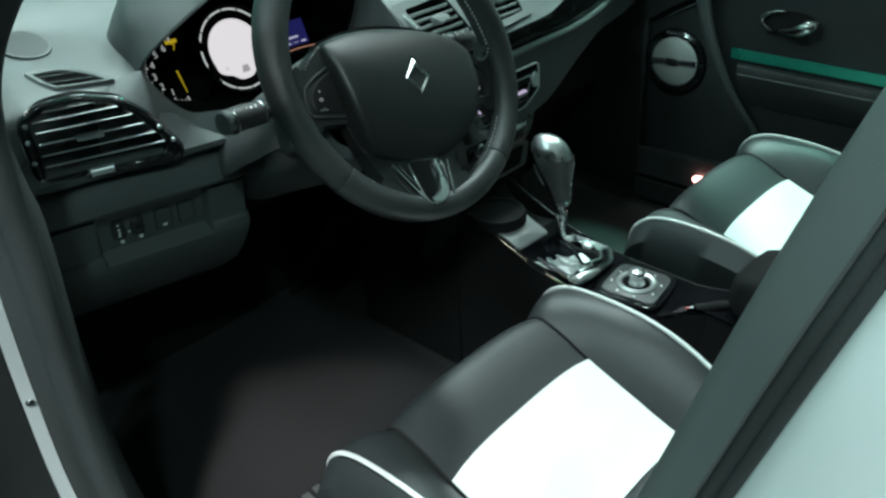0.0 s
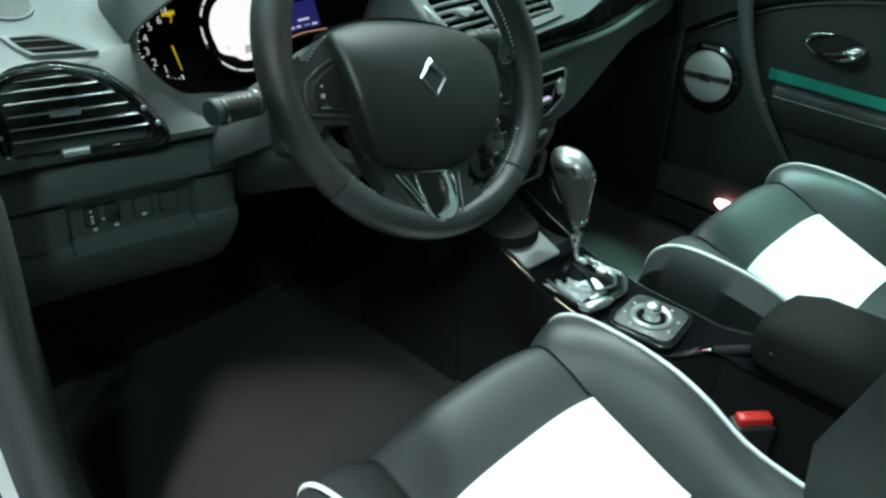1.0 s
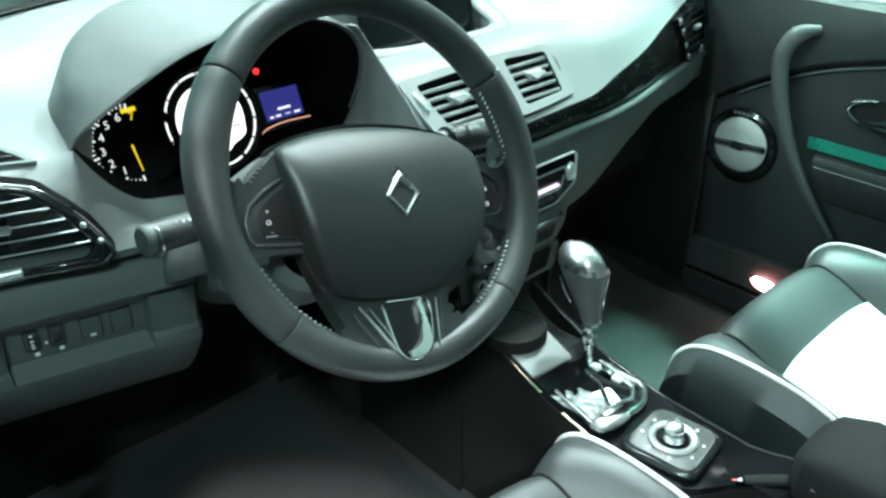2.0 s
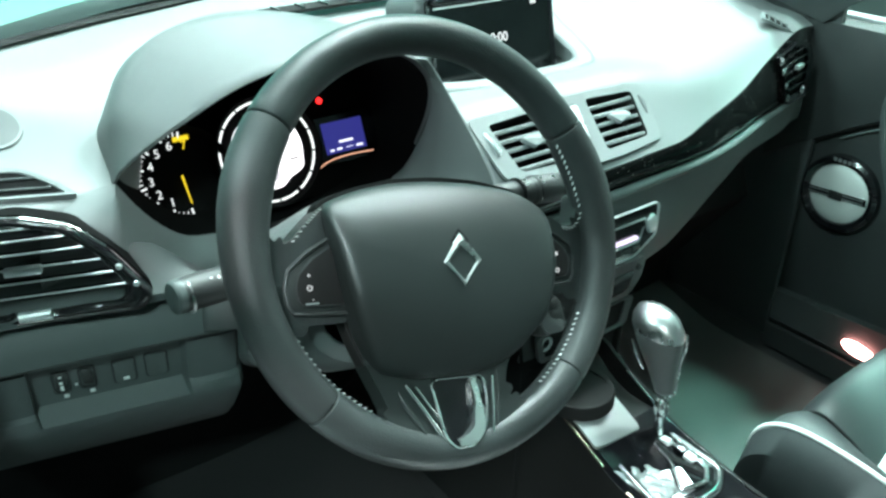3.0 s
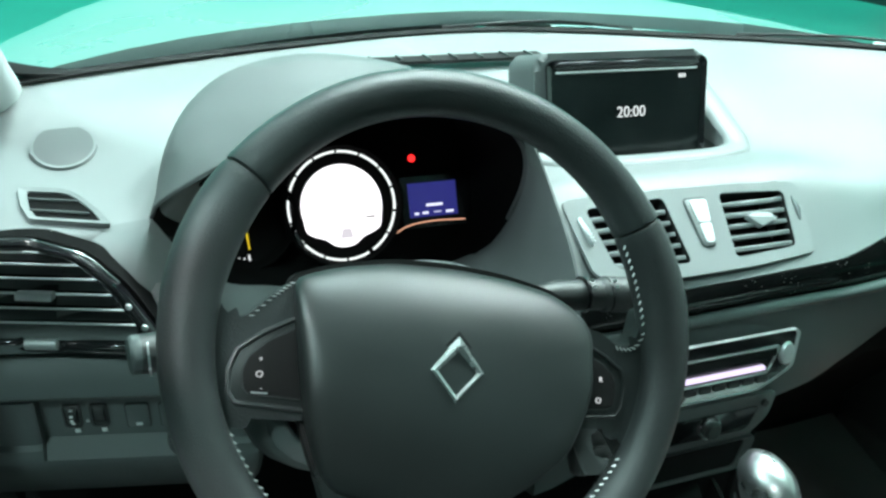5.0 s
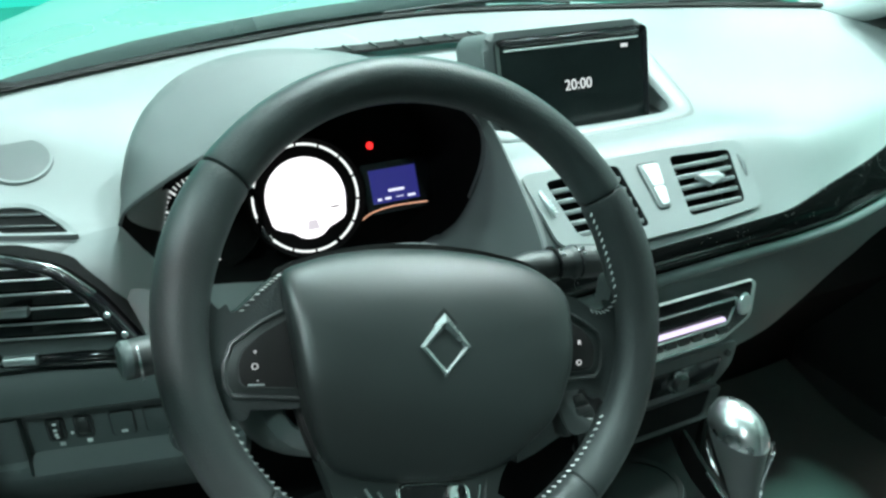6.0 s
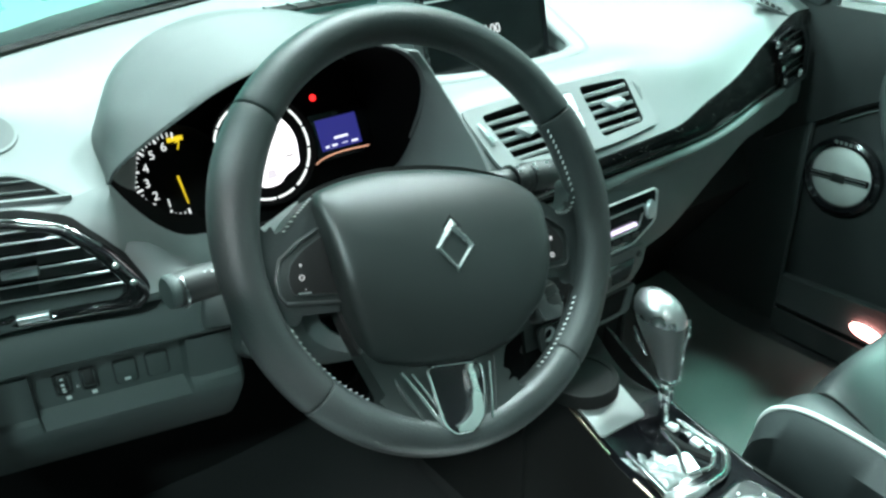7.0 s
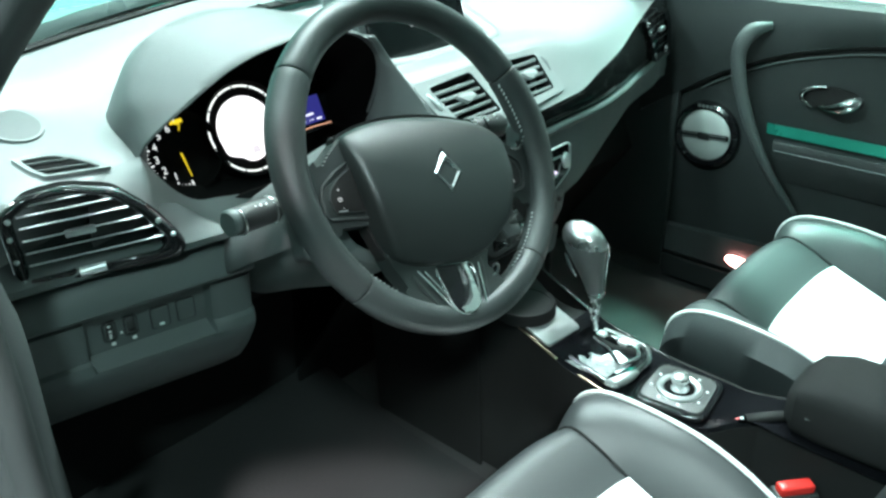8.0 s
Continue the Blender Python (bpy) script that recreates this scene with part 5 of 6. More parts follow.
DV = on_pad(-0.240, 0.330, 0.8875, 11)
demist = thing("demister_vent", DV, "small black side-window demister vent", "air vent")
dv = rounded([(-0.0225, 0.0253), (0.0039, 0.0194), (0.0115, 0.0150), (0.0189, 0.0060), (0.0320, -0.0174), (0.0381, -0.0337), (-0.0137, -0.0181), (-0.0197, -0.0010)][::-1], 0.003, 3)
part("frame", frame_ring(scaled(dv, 1.24), scaled(dv, 0.99), 0.0045, Matrix.Translation((0, 0, -0.002)), lip=-0.0015), PAD, demist, "pale grey surround")
part("well", prism(scaled(dv, 1.02), 0.001, Matrix.Translation((0, 0, -0.0015))), SHADEBLACK, demist)
for p, q in (((-0.0208, 0.0121, 0.0012), (0.0186, 0.0014, 0.0012)), ((-0.0188, -0.0062, 0.0012), (0.0287, -0.0204, 0.0012))):
    part("slat", tube([p, q], 0.0011, 6), HOOD, demist)
TW = on_pad(-0.232, 0.436, 0.9065, 11)
tweeter = thing("tweeter_grille", TW, "oval grey loudspeaker grille on the dash", "loudspeaker")
part("rim", frame_ring(circle(0.030, 32, 0, 0, 0.045), circle(0.027, 32, 0, 0, 0.041), 0.004, Matrix.Translation((0, 0, -0.002))), PAD, tweeter)
part("mesh", prism(circle(0.0275, 32, 0, 0, 0.0415), 0.003, Matrix.Translation((0, 0, -0.001)), 0.001), HOOD, tweeter)
slot = thing("demister_slot", Matrix(), "long black ribbed windscreen demister slot", "air vent")
part("slot", sheet([[(x, 0.570 + 0.012 * math.sin(3 * (x - 0.1)) + dy, 0.9505 - 0.10 * abs(dy)) for x in np.linspace(0.10, 0.36, 20)] for dy in (-0.016, 0.016)], 0.004), VOID, slot)
for x in np.linspace(0.12, 0.34, 7):
    part("rib", box((x, 0.570 + 0.012 * math.sin(3 * (x - 0.1)), 0.9505), (0.003, 0.026, 0.002), 0), BLACK, slot)

EV = facing((0.935, 0.262, 0.813), 4, 13)
end_vent = thing("side_vent", EV, "gloss black passenger-side air vent with chrome dots for glints", "air vent")
eo = rounded([(-0.092, 0.044), (-0.014, -0.052), (0.088, -0.050), (0.086, 0.010), (0.060, 0.040), (-0.010, 0.054)], 0.010, 5)
part("surround", frame_ring(eo, scaled(eo, 0.80), 0.010, Matrix.Translation((0, 0, -0.004)), lip=-0.004), GLOSS, end_vent, "gloss black surround")
part("well", prism(scaled(eo, 0.9), 0.001, Matrix.Translation((0, 0, -0.006))), VOID, end_vent)
for y, a, b in ((-0.026, -0.018, 0.074), (-0.010, -0.030, 0.074), (0.006, -0.042, 0.072), (0.022, -0.054, 0.062), (0.036, -0.05, 0.046)):
    part("slat", box((0.5 * (a + b), y, 0.0), (b - a, 0.003, 0.010), 0.001, 1, turn=Matrix.Rotation(radians(-14), 4, "X")), GLOSS, end_vent)
part("tab", box((0.012, 0.010, 0.007), (0.026, 0.007, 0.008), 0.002), SATIN, end_vent, "silver adjusting tab")
# Chrome dots model the sparkles of light along the vent edge.
for x, y, r in ((-0.080, 0.036, 0.007), (-0.062, 0.016, 0.006), (-0.040, -0.012, 0.005), (-0.022, -0.036, 0.006), (0.050, -0.038, 0.008)):
    part("glint_stud", lathe([(0, r * 0.6), (r * 0.6, r * 0.5), (r, 0), (0, 0)], Matrix.Translation((x, y, 0.006)), 12), CHROME, end_vent)
CV = facing((0.905, 0.288, 0.890), 58, 25)
corner_vent = thing("demister_vent", CV, "small black slatted vent on the dash corner", "air vent")
cv = rounded([(-0.030, 0.024), (0.020, -0.026), (0.036, -0.020), (0.000, 0.030)], 0.005, 3)
part("frame", frame_ring(scaled(cv, 1.15), scaled(cv, 0.95), 0.005, Matrix.Translation((0, 0, -0.002))), PAD, corner_vent)
part("well", prism(cv, 0.003, Matrix.Translation((0, 0, -0.001))), VOID, corner_vent)
for k in range(4):
    u = (k + 0.7) / 4.6
    part("slat", tube([(-0.030 + 0.050 * u, 0.024 - 0.050 * u, 0.003), (0.036 * u, 0.030 - 0.050 * u, 0.003)], 0.0016, 6), LOWER, corner_vent)

# ---- switches below the side vent ----
SW = facing((-0.205, 0.2622, 0.70), -7.4, -13.5)
switches = thing("switch_panel", SW, "dark panel with two thumbwheels and two switches", "switch panel")
for x in (-0.0435, -0.0200):
    part("wheel_frame", frame_ring(rounded([(x - 0.0080, -0.008), (x + 0.0080, -0.008), (x + 0.0080, 0.019), (x - 0.0080, 0.019)], 0.004), rounded([(x - 0.0062, -0.0062), (x + 0.0062, -0.0062), (x + 0.0062, 0.0172), (x - 0.0062, 0.0172)], 0.004), 0.0020), BLACK, switches)
    w = part("thumbwheel", lathe([(0, -0.0045), (0.0135, -0.0045), (0.014, -0.003), (0.014, 0.003), (0.0135, 0.0045), (0, 0.0045)], Matrix.Translation((x, 0.0055, -0.009)) @ Matrix.Rotation(radians(90), 4, "Y"), 24), BLACK, switches)
    part("marking", box((x + 0.0020, -0.0130, 0.0012), (0.0048, 0.0042, 0.001), 0.0004), PRINT, w)
for k in range(4):
    part("marking", box((-0.0435, -0.0025 + 0.0050 * k, 0.0050 - 0.00025 * (2 * k - 3) ** 2), (0.0030, 0.0026, 0.001), 0), PRINT, switches)
part("marking", box((-0.0310, -0.0010, 0.0012), (0.0026, 0.0026, 0.001), 0), PRINT, switches)
for x in (0.0135, 0.0435):
    b = part("switch", prism(rounded([(x - 0.0095, -0.010), (x + 0.0095, -0.010), (x + 0.0095, 0.017), (x - 0.0095, 0.017)], 0.003), 0.0026, None, 0.001), LOWER, switches)
    part("switch_gap", frame_ring(rounded([(x - 0.0112, -0.0117), (x + 0.0112, -0.0117), (x + 0.0112, 0.0187), (x - 0.0112, 0.0187)], 0.004), rounded([(x - 0.0098, -0.0103), (x + 0.0098, -0.0103), (x + 0.0098, 0.0173), (x - 0.0098, 0.0173)], 0.004), 0.0010), BLACK, b)
    if x < 0.03:
        part("marking", box((x + 0.0005, -0.0055, 0.0030), (0.0056, 0.0032, 0.0006), 0), PRINT, b)

# ---- centre stack ----
stack = thing("centre_stack", Matrix(), "dark grey centre stack housing", "centre stack")
part("housing", sheet([[(0.345 + k * w, y + 0.006 * k * k, z) for k in np.linspace(-1, 1, 11)] for z, y, w in ((0.765, 0.155, 0.125), (0.74, 0.146, 0.122), (0.68, 0.148, 0.114), (0.62, 0.150, 0.102), (0.58, 0.150, 0.097))], 0.006), LOWER, stack)
part("foot", sheet([[(0.345 + k * w, y + 0.006 * k * k, z) for k in np.linspace(-1, 1, 11)] for z, y, w in ((0.58, 0.152, 0.096), (0.55, 0.156, 0.092), (0.50, 0.160, 0.090))], 0.004), VOID, stack)
for s in (-1, 1):
    part("side", sheet([[(0.345 + s * w, y, z) for y in np.linspace(0.155, 0.40, 5)] for z, w in ((0.765, 0.123), (0.68, 0.113), (0.56, 0.093), (0.23, 0.088))], 0.005), VOID, stack)
SOCK = facing((0.278, 0.1445, 0.605), 0)
socket = part("power_socket", lathe([(0.0065, 0.001), (0.0085, 0.004), (0.0105, 0.0035), (0.011, 0.0), (0.011, -0.006), (0.0065, -0.006)], SOCK, 24), SATIN, stack, "silver-ringed power socket")
part("socket_well", lathe([(0, 0.0), (0.0068, 0.0), (0.0068, -0.005), (0, -0.005)], SOCK, 20), VOID, socket)
AU = facing((0.347, 0.141, 0.722), 4)
audio = thing("audio_unit", AU, "gloss black audio unit with a silver frame and lit slot", "audio unit")
ao = rounded([(-0.113, 0.033), (-0.111, -0.012), (-0.070, -0.033), (0.070, -0.033), (0.111, -0.012), (0.113, 0.033)], 0.008, 4)
part("face", prism(scaled(ao, 0.97), 0.004), GLOSS, audio)
part("frame", frame_ring(ao, scaled(ao, 0.968), 0.0055, lip=-0.001), SATIN, audio, "satin silver frame")
part("slot", prism(rounded([(-0.085, 0.006), (0.085, 0.006), (0.085, 0.014), (-0.085, 0.014)], 0.003), 0.006), VOID, audio)
part("slot_trim", frame_ring(rounded([(-0.090, -0.014), (0.078, -0.014), (0.090, 0.018), (-0.090, 0.018)], 0.006), rounded([(-0.088, -0.0115), (0.0765, -0.0115), (0.0875, 0.0155), (-0.088, 0.0155)], 0.005), 0.0055), SATIN, audio)
part("light_bar", tube([(-0.080, -0.0050, 0.0055), (0.070, -0.0050, 0.0055)], 0.0042, 8, flat=0.6, up=(0, 1, 0)), BARLIGHT, audio, "lit violet-white bar")
for k in range(9):
    part("key", box((-0.072 + 0.018 * k, -0.0205, 0.0045), (0.014, 0.006, 0.004), 0.001), BLACK, audio)
part("knob", lathe([(0, 0.010), (0.006, 0.0095), (0.009, 0.0075), (0.010, 0.004), (0.010, 0.003), (0, 0.003)], Matrix.Translation((0.099, 0.006, 0)) @ Matrix.Diagonal((0.95, 1.35, 1, 1)), 24), SATIN, audio, "oval silver knob")
CM = facing((0.347, 0.143, 0.654), 2)
climate = thing("climate_panel", CM, "grey climate panel with a chrome-ringed dial", "climate control")
co = rounded([(-0.104, 0.024), (-0.098, -0.006), (-0.076, -0.027), (0.076, -0.027), (0.098, -0.006), (0.104, 0.024)], 0.008, 4)
part("face", prism(co, 0.004, None, 0.001), HOOD, climate)
part("inset", prism(rounded([(-0.080, 0.010), (-0.076, -0.018), (0.070, -0.018), (0.082, 0.010)], 0.006), 0.0055, None, 0.001), GLOSS, climate)
for x in (-0.045, 0.018):
    d = part("dial", lathe([(0, 0.016), (0.008, 0.016), (0.0105, 0.013), (0.0105, 0.004), (0, 0.004)], Matrix.Translation((x, -0.004, 0)), 24), BLACK, climate)
    part("dial_ring", lathe([(0.0105, 0.005), (0.0135, 0.005), (0.0135, 0.009), (0.0105, 0.010)], Matrix.Translation((x, -0.004, 0)), 28), CHROME, d, "chrome ring")
part("key", lathe([(0, 0.007), (0.004, 0.007), (0.0045, 0.004), (0, 0.004)], Matrix.Translation((0.089, 0.012, 0)), 14), BLACK, climate)
TR = facing((0.347, 0.144, 0.600), 0)
traybox = thing("storage_slot", TR, "open black storage slot in the centre stack", "storage tray")
to = rounded([(-0.090, 0.022), (-0.080, -0.020), (0.080, -0.020), (0.090, 0.022)], 0.008, 4)
part("frame", frame_ring(to, scaled(to, 0.86), 0.005, lip=-0.002), HOOD, traybox)
part("well", prism(scaled(to, 0.9), 0.001), VOID, traybox)

# ---- console between the seats ----
console = thing("centre_console", Matrix(), "gloss black centre console between the seats", "console")
CZ = [(-0.66, 0.478), (-0.30, 0.488), (-0.20, 0.496), (-0.09, 0.500), (0.0, 0.512), (0.12, 0.546), (0.16, 0.562)]


def console_z(y):
    return float(np.interp(y, [c[0] for c in CZ], [c[1] for c in CZ]))


ys = np.linspace(-0.66, 0.168, 40)


def console_left(y):
    return float(np.interp(y, [-0.66, -0.25, -0.22, -0.2, -0.08, 0.02, 0.12], [0.335, 0.335, 0.280, 0.250, 0.250, 0.258, 0.268]))


def console_right(y):
    return float(np.interp(y, [-0.66, -0.30, -0.22, -0.10, 0.02, 0.16], [0.43, 0.43, 0.388, 0.386, 0.388, 0.405]))


part("top", sheet([[(console_left(y), y, console_z(y) - 0.006), (console_left(y) + 0.006, y, console_z(y)), (0.325, y, console_z(y) + 0.003), (console_right(y) - 0.008, y, console_z(y)), (console_right(y), y, console_z(y) - 0.008)] for y in ys if y < 0.045], 0.005), CONSOLE, console, "gloss black top")
for s in (0, 1):
    part("side", sheet([[(console_left(y) - 0.001 if s == 0 else console_right(y) + 0.001, y, z) for z in np.linspace(console_z(y) - 0.006, 0.22, 5)] for y in ys], 0.005), VOID, console)
for lo, hi in ((-0.095, -0.030), (0.010, 0.135)):
    part("edge_strip", tube([(console_left(y) - 0.002, y, console_z(y) - 0.001) for y in np.linspace(lo, hi, 12)], 0.0026, 8, flat=0.8), COPPER, console, "thin warm chrome edge strip")
part("edge_strip", tube([(console_right(y) - 0.004, y, console_z(y) - 0.001) for y in np.linspace(-0.10, 0.10, 16)], 0.0022, 8, flat=0.8), GLOSS, console, "gloss black edge strip")
tray = part("tray", prism(rounded([(0.262, 0.030), (0.336, 0.024), (0.342, 0.078), (0.268, 0.086)], 0.006, 4), 0.004, Matrix(((1, 0, 0, 0), (0, 1, 0, 0), (0, 0.283, 1, 0.5130), (0, 0, 0, 1))), 0.002), PAD, console, "pale grey tray")
part("cup_holder", lathe([(0.040, 0.006), (0.046, 0.008), (0.048, 0.004), (0.048, -0.010), (0.040, -0.010)], Matrix.Translation((0.302, 0.104, 0.546)), 32), VOID, console)
part("cup_well", lathe([(0, 0.0), (0.041, 0.004), (0.041, -0.006), (0, -0.006)], Matrix.Translation((0.302, 0.104, 0.546)), 32), VOID, console)

part("front_bin", sheet([[(x, y, console_z(y) - 0.002 - 0.030 * max(0, math.sin(math.pi * (x - 0.27) / 0.155)) * max(0, math.sin(math.pi * (y - 0.035) / 0.13))) for x in np.linspace(0.268, 0.386, 12)] for y in np.linspace(0.040, 0.166, 10)], 0.003), VOID, console, "black open bin")
gate = part("gear_gate", prism(rounded([(0.254, -0.088), (0.340, -0.092), (0.372, -0.070), (0.372, 0.008), (0.345, 0.022), (0.276, 0.018)], 0.014, 5), 0.008, Matrix.Translation((0, 0, 0.500)), 0.003), GLOSS, console, "glossy gear gate in a chrome frame")
go = rounded([(0.252, -0.090), (0.341, -0.094), (0.374, -0.071), (0.374, 0.009), (0.346, 0.024), (0.275, 0.020)], 0.014, 5)
gate_ring = [Vector((p[0], p[1], 0.509)) for p in scaled(go, 0.93)]
part("gate_frame", tube(gate_ring + gate_ring[:1], 0.0058, 12, flat=0.8), CHROME, gate, "chrome frame")
inner_ring = [Vector((p[0], p[1], 0.512)) for p in rounded([(0.300, -0.066), (0.335, -0.076), (0.358, -0.060), (0.356, 0.0), (0.338, 0.008), (0.328, -0.030)], 0.008, 4)]
part("gate_rail", tube(inner_ring + inner_ring[:1], 0.0032, 10), CHROME, gate, "chrome shift gate")
part("gate_plate", prism(rounded([(0.285, -0.070), (0.322, -0.074), (0.335, -0.040), (0.300, -0.030)], 0.006), 0.003, Matrix.Translation((0, 0, 0.509)) @ Matrix.Rotation(radians(3), 4, "X")), SATIN, gate)
part("gate_relief", sheet([[(x, y, 0.5112 + 0.0016 * math.sin(330 * x + 1.3 * math.sin(150 * y)) * math.sin(200 * y + 70 * x) + 0.0006 * math.sin(700 * x + 400 * y)) for x in np.linspace(0.262, 0.306, 26)] for y in np.linspace(-0.066, 0.010, 34)], 0.002), GRAPHITE, gate, "crumpled dark metal shift plate")
for k in range(4):
    part("gate_block", box((0.352 + 0.003 * (k % 2), -0.004 - 0.018 * k, 0.514), (0.010, 0.013, 0.007), 0.0016, turn=Matrix.Rotation(radians(-12 + 9 * k), 4, "X")), BRIGHT if k % 2 == 0 else CHROME, gate)
part("gate_slot", tube([(0.340, 0.010, 0.509), (0.338, -0.030, 0.508), (0.350, -0.066, 0.508)], 0.006, 8), VOID, gate)
part("gate_bump", tube(spline([(0.258, -0.070, 0.510), (0.264, -0.083, 0.514), (0.282, -0.090, 0.515), (0.304, -0.091, 0.511)], 14), [0.004 + 0.004 * math.sin(math.pi * k / 13) for k in range(14)], 14), SATIN, gate, "bright chrome end piece")

lever = thing("gear_lever", Matrix.Translation((0.354, 0.010, 0.501)), "chrome gear lever with a polished knob", "gear lever")
part("shaft", tube([(0, 0, 0), (0.003, 0.004, 0.03), (0.006, 0.010, 0.075)], [0.008, 0.0065, 0.007], 14), CHROME, lever)
part("collar", tube([(0.002, 0.003, 0.040), (0.0025, 0.004, 0.045), (0.003, 0.005, 0.054), (0.0035, 0.0055, 0.058)], [0.008, 0.0095, 0.0095, 0.008], 16), CHROME, lever)
knob = []
for z, y, a, b, lean in ((0.066, 0.008, 0.0095, 0.0105, 0), (0.080, 0.011, 0.0115, 0.0130, 0), (0.100, 0.017, 0.0150, 0.0185, 0), (0.120, 0.024, 0.0195, 0.0255, 0.02), (0.136, 0.029, 0.0225, 0.0305, 0.05), (0.148, 0.032, 0.0235, 0.0335, 0.08), (0.157, 0.033, 0.0225, 0.0325, 0.10), (0.166, 0.034, 0.0190, 0.0280, 0.12), (0.1725, 0.034, 0.0130, 0.0200, 0.12), (0.176, 0.034, 0.0070, 0.0110, 0.12), (0.177, 0.034, 0.001, 0.002, 0.12)):
    knob.append([(0.008 + a * math.cos(t), y + b * math.sin(t), z + lean * b * math.sin(t)) for t in np.linspace(0, 2 * math.pi, 33)])
kn = part("knob", sheet(knob[:7], 0.001, eye=(0.008, 0.03, 0.12)), KNOBSKIN, lever, "grey leather knob body")
cap = [[(0.008 + (p[0] - 0.008) * k, 0.032 + (p[1] - 0.032) * k, p[2] + dz) for p in r] for r, k, dz in ((knob[5], 1.0, 0.0), (knob[5], 1.05, 0.001), (knob[6], 1.06, 0.001), *[(r, 1.05, 0.0015) for r in knob[7:]])]
part("knob_cap", sheet(cap, 0), POLISHED, kn, "polished chrome cap")
part("knob_spine", tube(spline([(0.018, 0.000, 0.066), (0.0225, 0.003, 0.100), (0.0290, 0.004, 0.130), (0.0295, 0.006, 0.146)], 14), 0.0024, 8), CHROME, kn, "chrome spine")
part("knob_trigger", tube(spline([(-0.006, 0.034, 0.096), (-0.010, 0.044, 0.114), (-0.012, 0.052, 0.132)], 10), [0.0012, 0.002, 0.0026, 0.003, 0.0032, 0.0032, 0.003, 0.0026, 0.002, 0.0012], 8), CHROME, kn, "chrome release strip")
part("knob_band", tube([(0.008 + 0.0118 * math.cos(t), 0.009 + 0.0132 * math.sin(t), 0.072) for t in np.linspace(0, 2 * math.pi, 20)], 0.0020, 8), CHROME, kn)

rotary = thing("rotary_controller", Matrix.Translation((0.312, -0.152, 0.4985)) @ Matrix.Rotation(radians(8), 4, "Z"), "silver rotary controller with a chrome ring on the console", "controller")
ro = rounded([(-0.042, -0.042), (0.042, -0.042), (0.046, 0.040), (-0.040, 0.044)], 0.016, 5)
part("plate", prism(ro, 0.010, None, 0.003), SATINGREY, rotary, "satin grey plate")
ro_ring = [Vector((p[0], p[1], 0.003)) for p in scaled(ro, 1.07)]
part("plate_edge", tube(ro_ring + ro_ring[:1], 0.0055, 10), GLOSS, rotary)
part("ring", lathe([(0.0205, 0.010), (0.0225, 0.0135), (0.0265, 0.0150), (0.0300, 0.0130), (0.0310, 0.010)], None, 36), SATIN, rotary, "satin silver ring")
part("ring_gap", lathe([(0.0125, 0.0105), (0.0205, 0.0112), (0.0205, 0.0100), (0.0125, 0.0100)], None, 32), SHADEBLACK, rotary, "black gap round the knob")
part("knob", lathe([(0, 0.034), (0.008, 0.0335), (0.0115, 0.031), (0.0125, 0.027), (0.0105, 0.022), (0.0108, 0.016), (0.0125, 0.0125), (0.0130, 0.011), (0, 0.011)], None, 28), POLISHED, rotary, "polished turning knob")
for k in range(8):
    a = 2 * math.pi * k / 8 + 0.3
    part("key", lathe([(0, 0.0112), (0.0016, 0.0112), (0.002, 0.010), (0, 0.010)], Matrix.Translation((0.0365 * math.cos(a), 0.0365 * math.sin(a), 0)), 10), PRINT, rotary)

brake = thing("parking_brake", Matrix.Translation((0.318, -0.245, 0.484)), "black parking brake lever with a silver and red tip", "parking brake")
part("lever", tube(spline([(0.07, -0.05, 0.000), (0.04, -0.028, 0.012), (0.010, 0.004, 0.008)], 10), [0.008] * 10, 12, flat=0.8), VOID, brake)
part("tip", tube([(0.008, 0.006, 0.0078), (0.004, 0.0105, 0.0066)], [0.0050, 0.0046], 12), SATINTAB, brake, "silver tip")
part("button", tube([(0.004, 0.0105, 0.0066), (-0.006, 0.022, 0.0050)], [0.0050, 0.0040], 10), RED, brake, "red button")
part("plate", box((0.040, -0.004, 0.003), (0.018, 0.008, 0.004), 0.0015, turn=Matrix.Rotation(radians(-38), 4, "Z")), SATIN, brake, "small silver plate")

armrest = thing("armrest", Matrix(), "black padded armrest over the console box", "armrest")
part("pad", sheet([[(0.395 + w * math.copysign(abs(math.cos(t)) ** 0.5, math.cos(t)), y, z + h * math.copysign(abs(math.sin(t)) ** 0.5, math.sin(t))) for t in np.linspace(0, 2 * math.pi, 29)] for y, w, h, z in ((-0.278, 0.008, 0.006, 0.518), (-0.282, 0.040, 0.024, 0.520), (-0.295, 0.055, 0.036, 0.523), (-0.33, 0.060, 0.043, 0.528), (-0.50, 0.060, 0.045, 0.534), (-0.66, 0.060, 0.045, 0.538))], 0.004), VOID, armrest, "black leather pad")
part("box", box((0.395, -0.47, 0.38), (0.105, 0.38, 0.22), 0.012), BLACK, armrest)
part("seam", tube(spline([(0.3345, -0.31, 0.526), (0.334, -0.45, 0.532), (0.334, -0.64, 0.538)], 12), 0.0016, 6), LOWER, armrest)

buckle = thing("belt_buckle", Matrix.Translation((0.304, -0.324, 0.428)) @ Matrix.Rotation(radians(50), 4, "Z"), "red-topped black seat belt buckle beside the seat", "seat belt buckle")
part("body", box((0, 0, -0.035), (0.030, 0.055, 0.09), 0.006, 3), BLACK, buckle)
part("button", box((0, 0, 0.013), (0.018, 0.046, 0.016), 0.004, 3), RED, buckle, "red release button")
part("strap", box((0, 0, -0.12), (0.006, 0.04, 0.12), 0.002), BLACK, buckle)

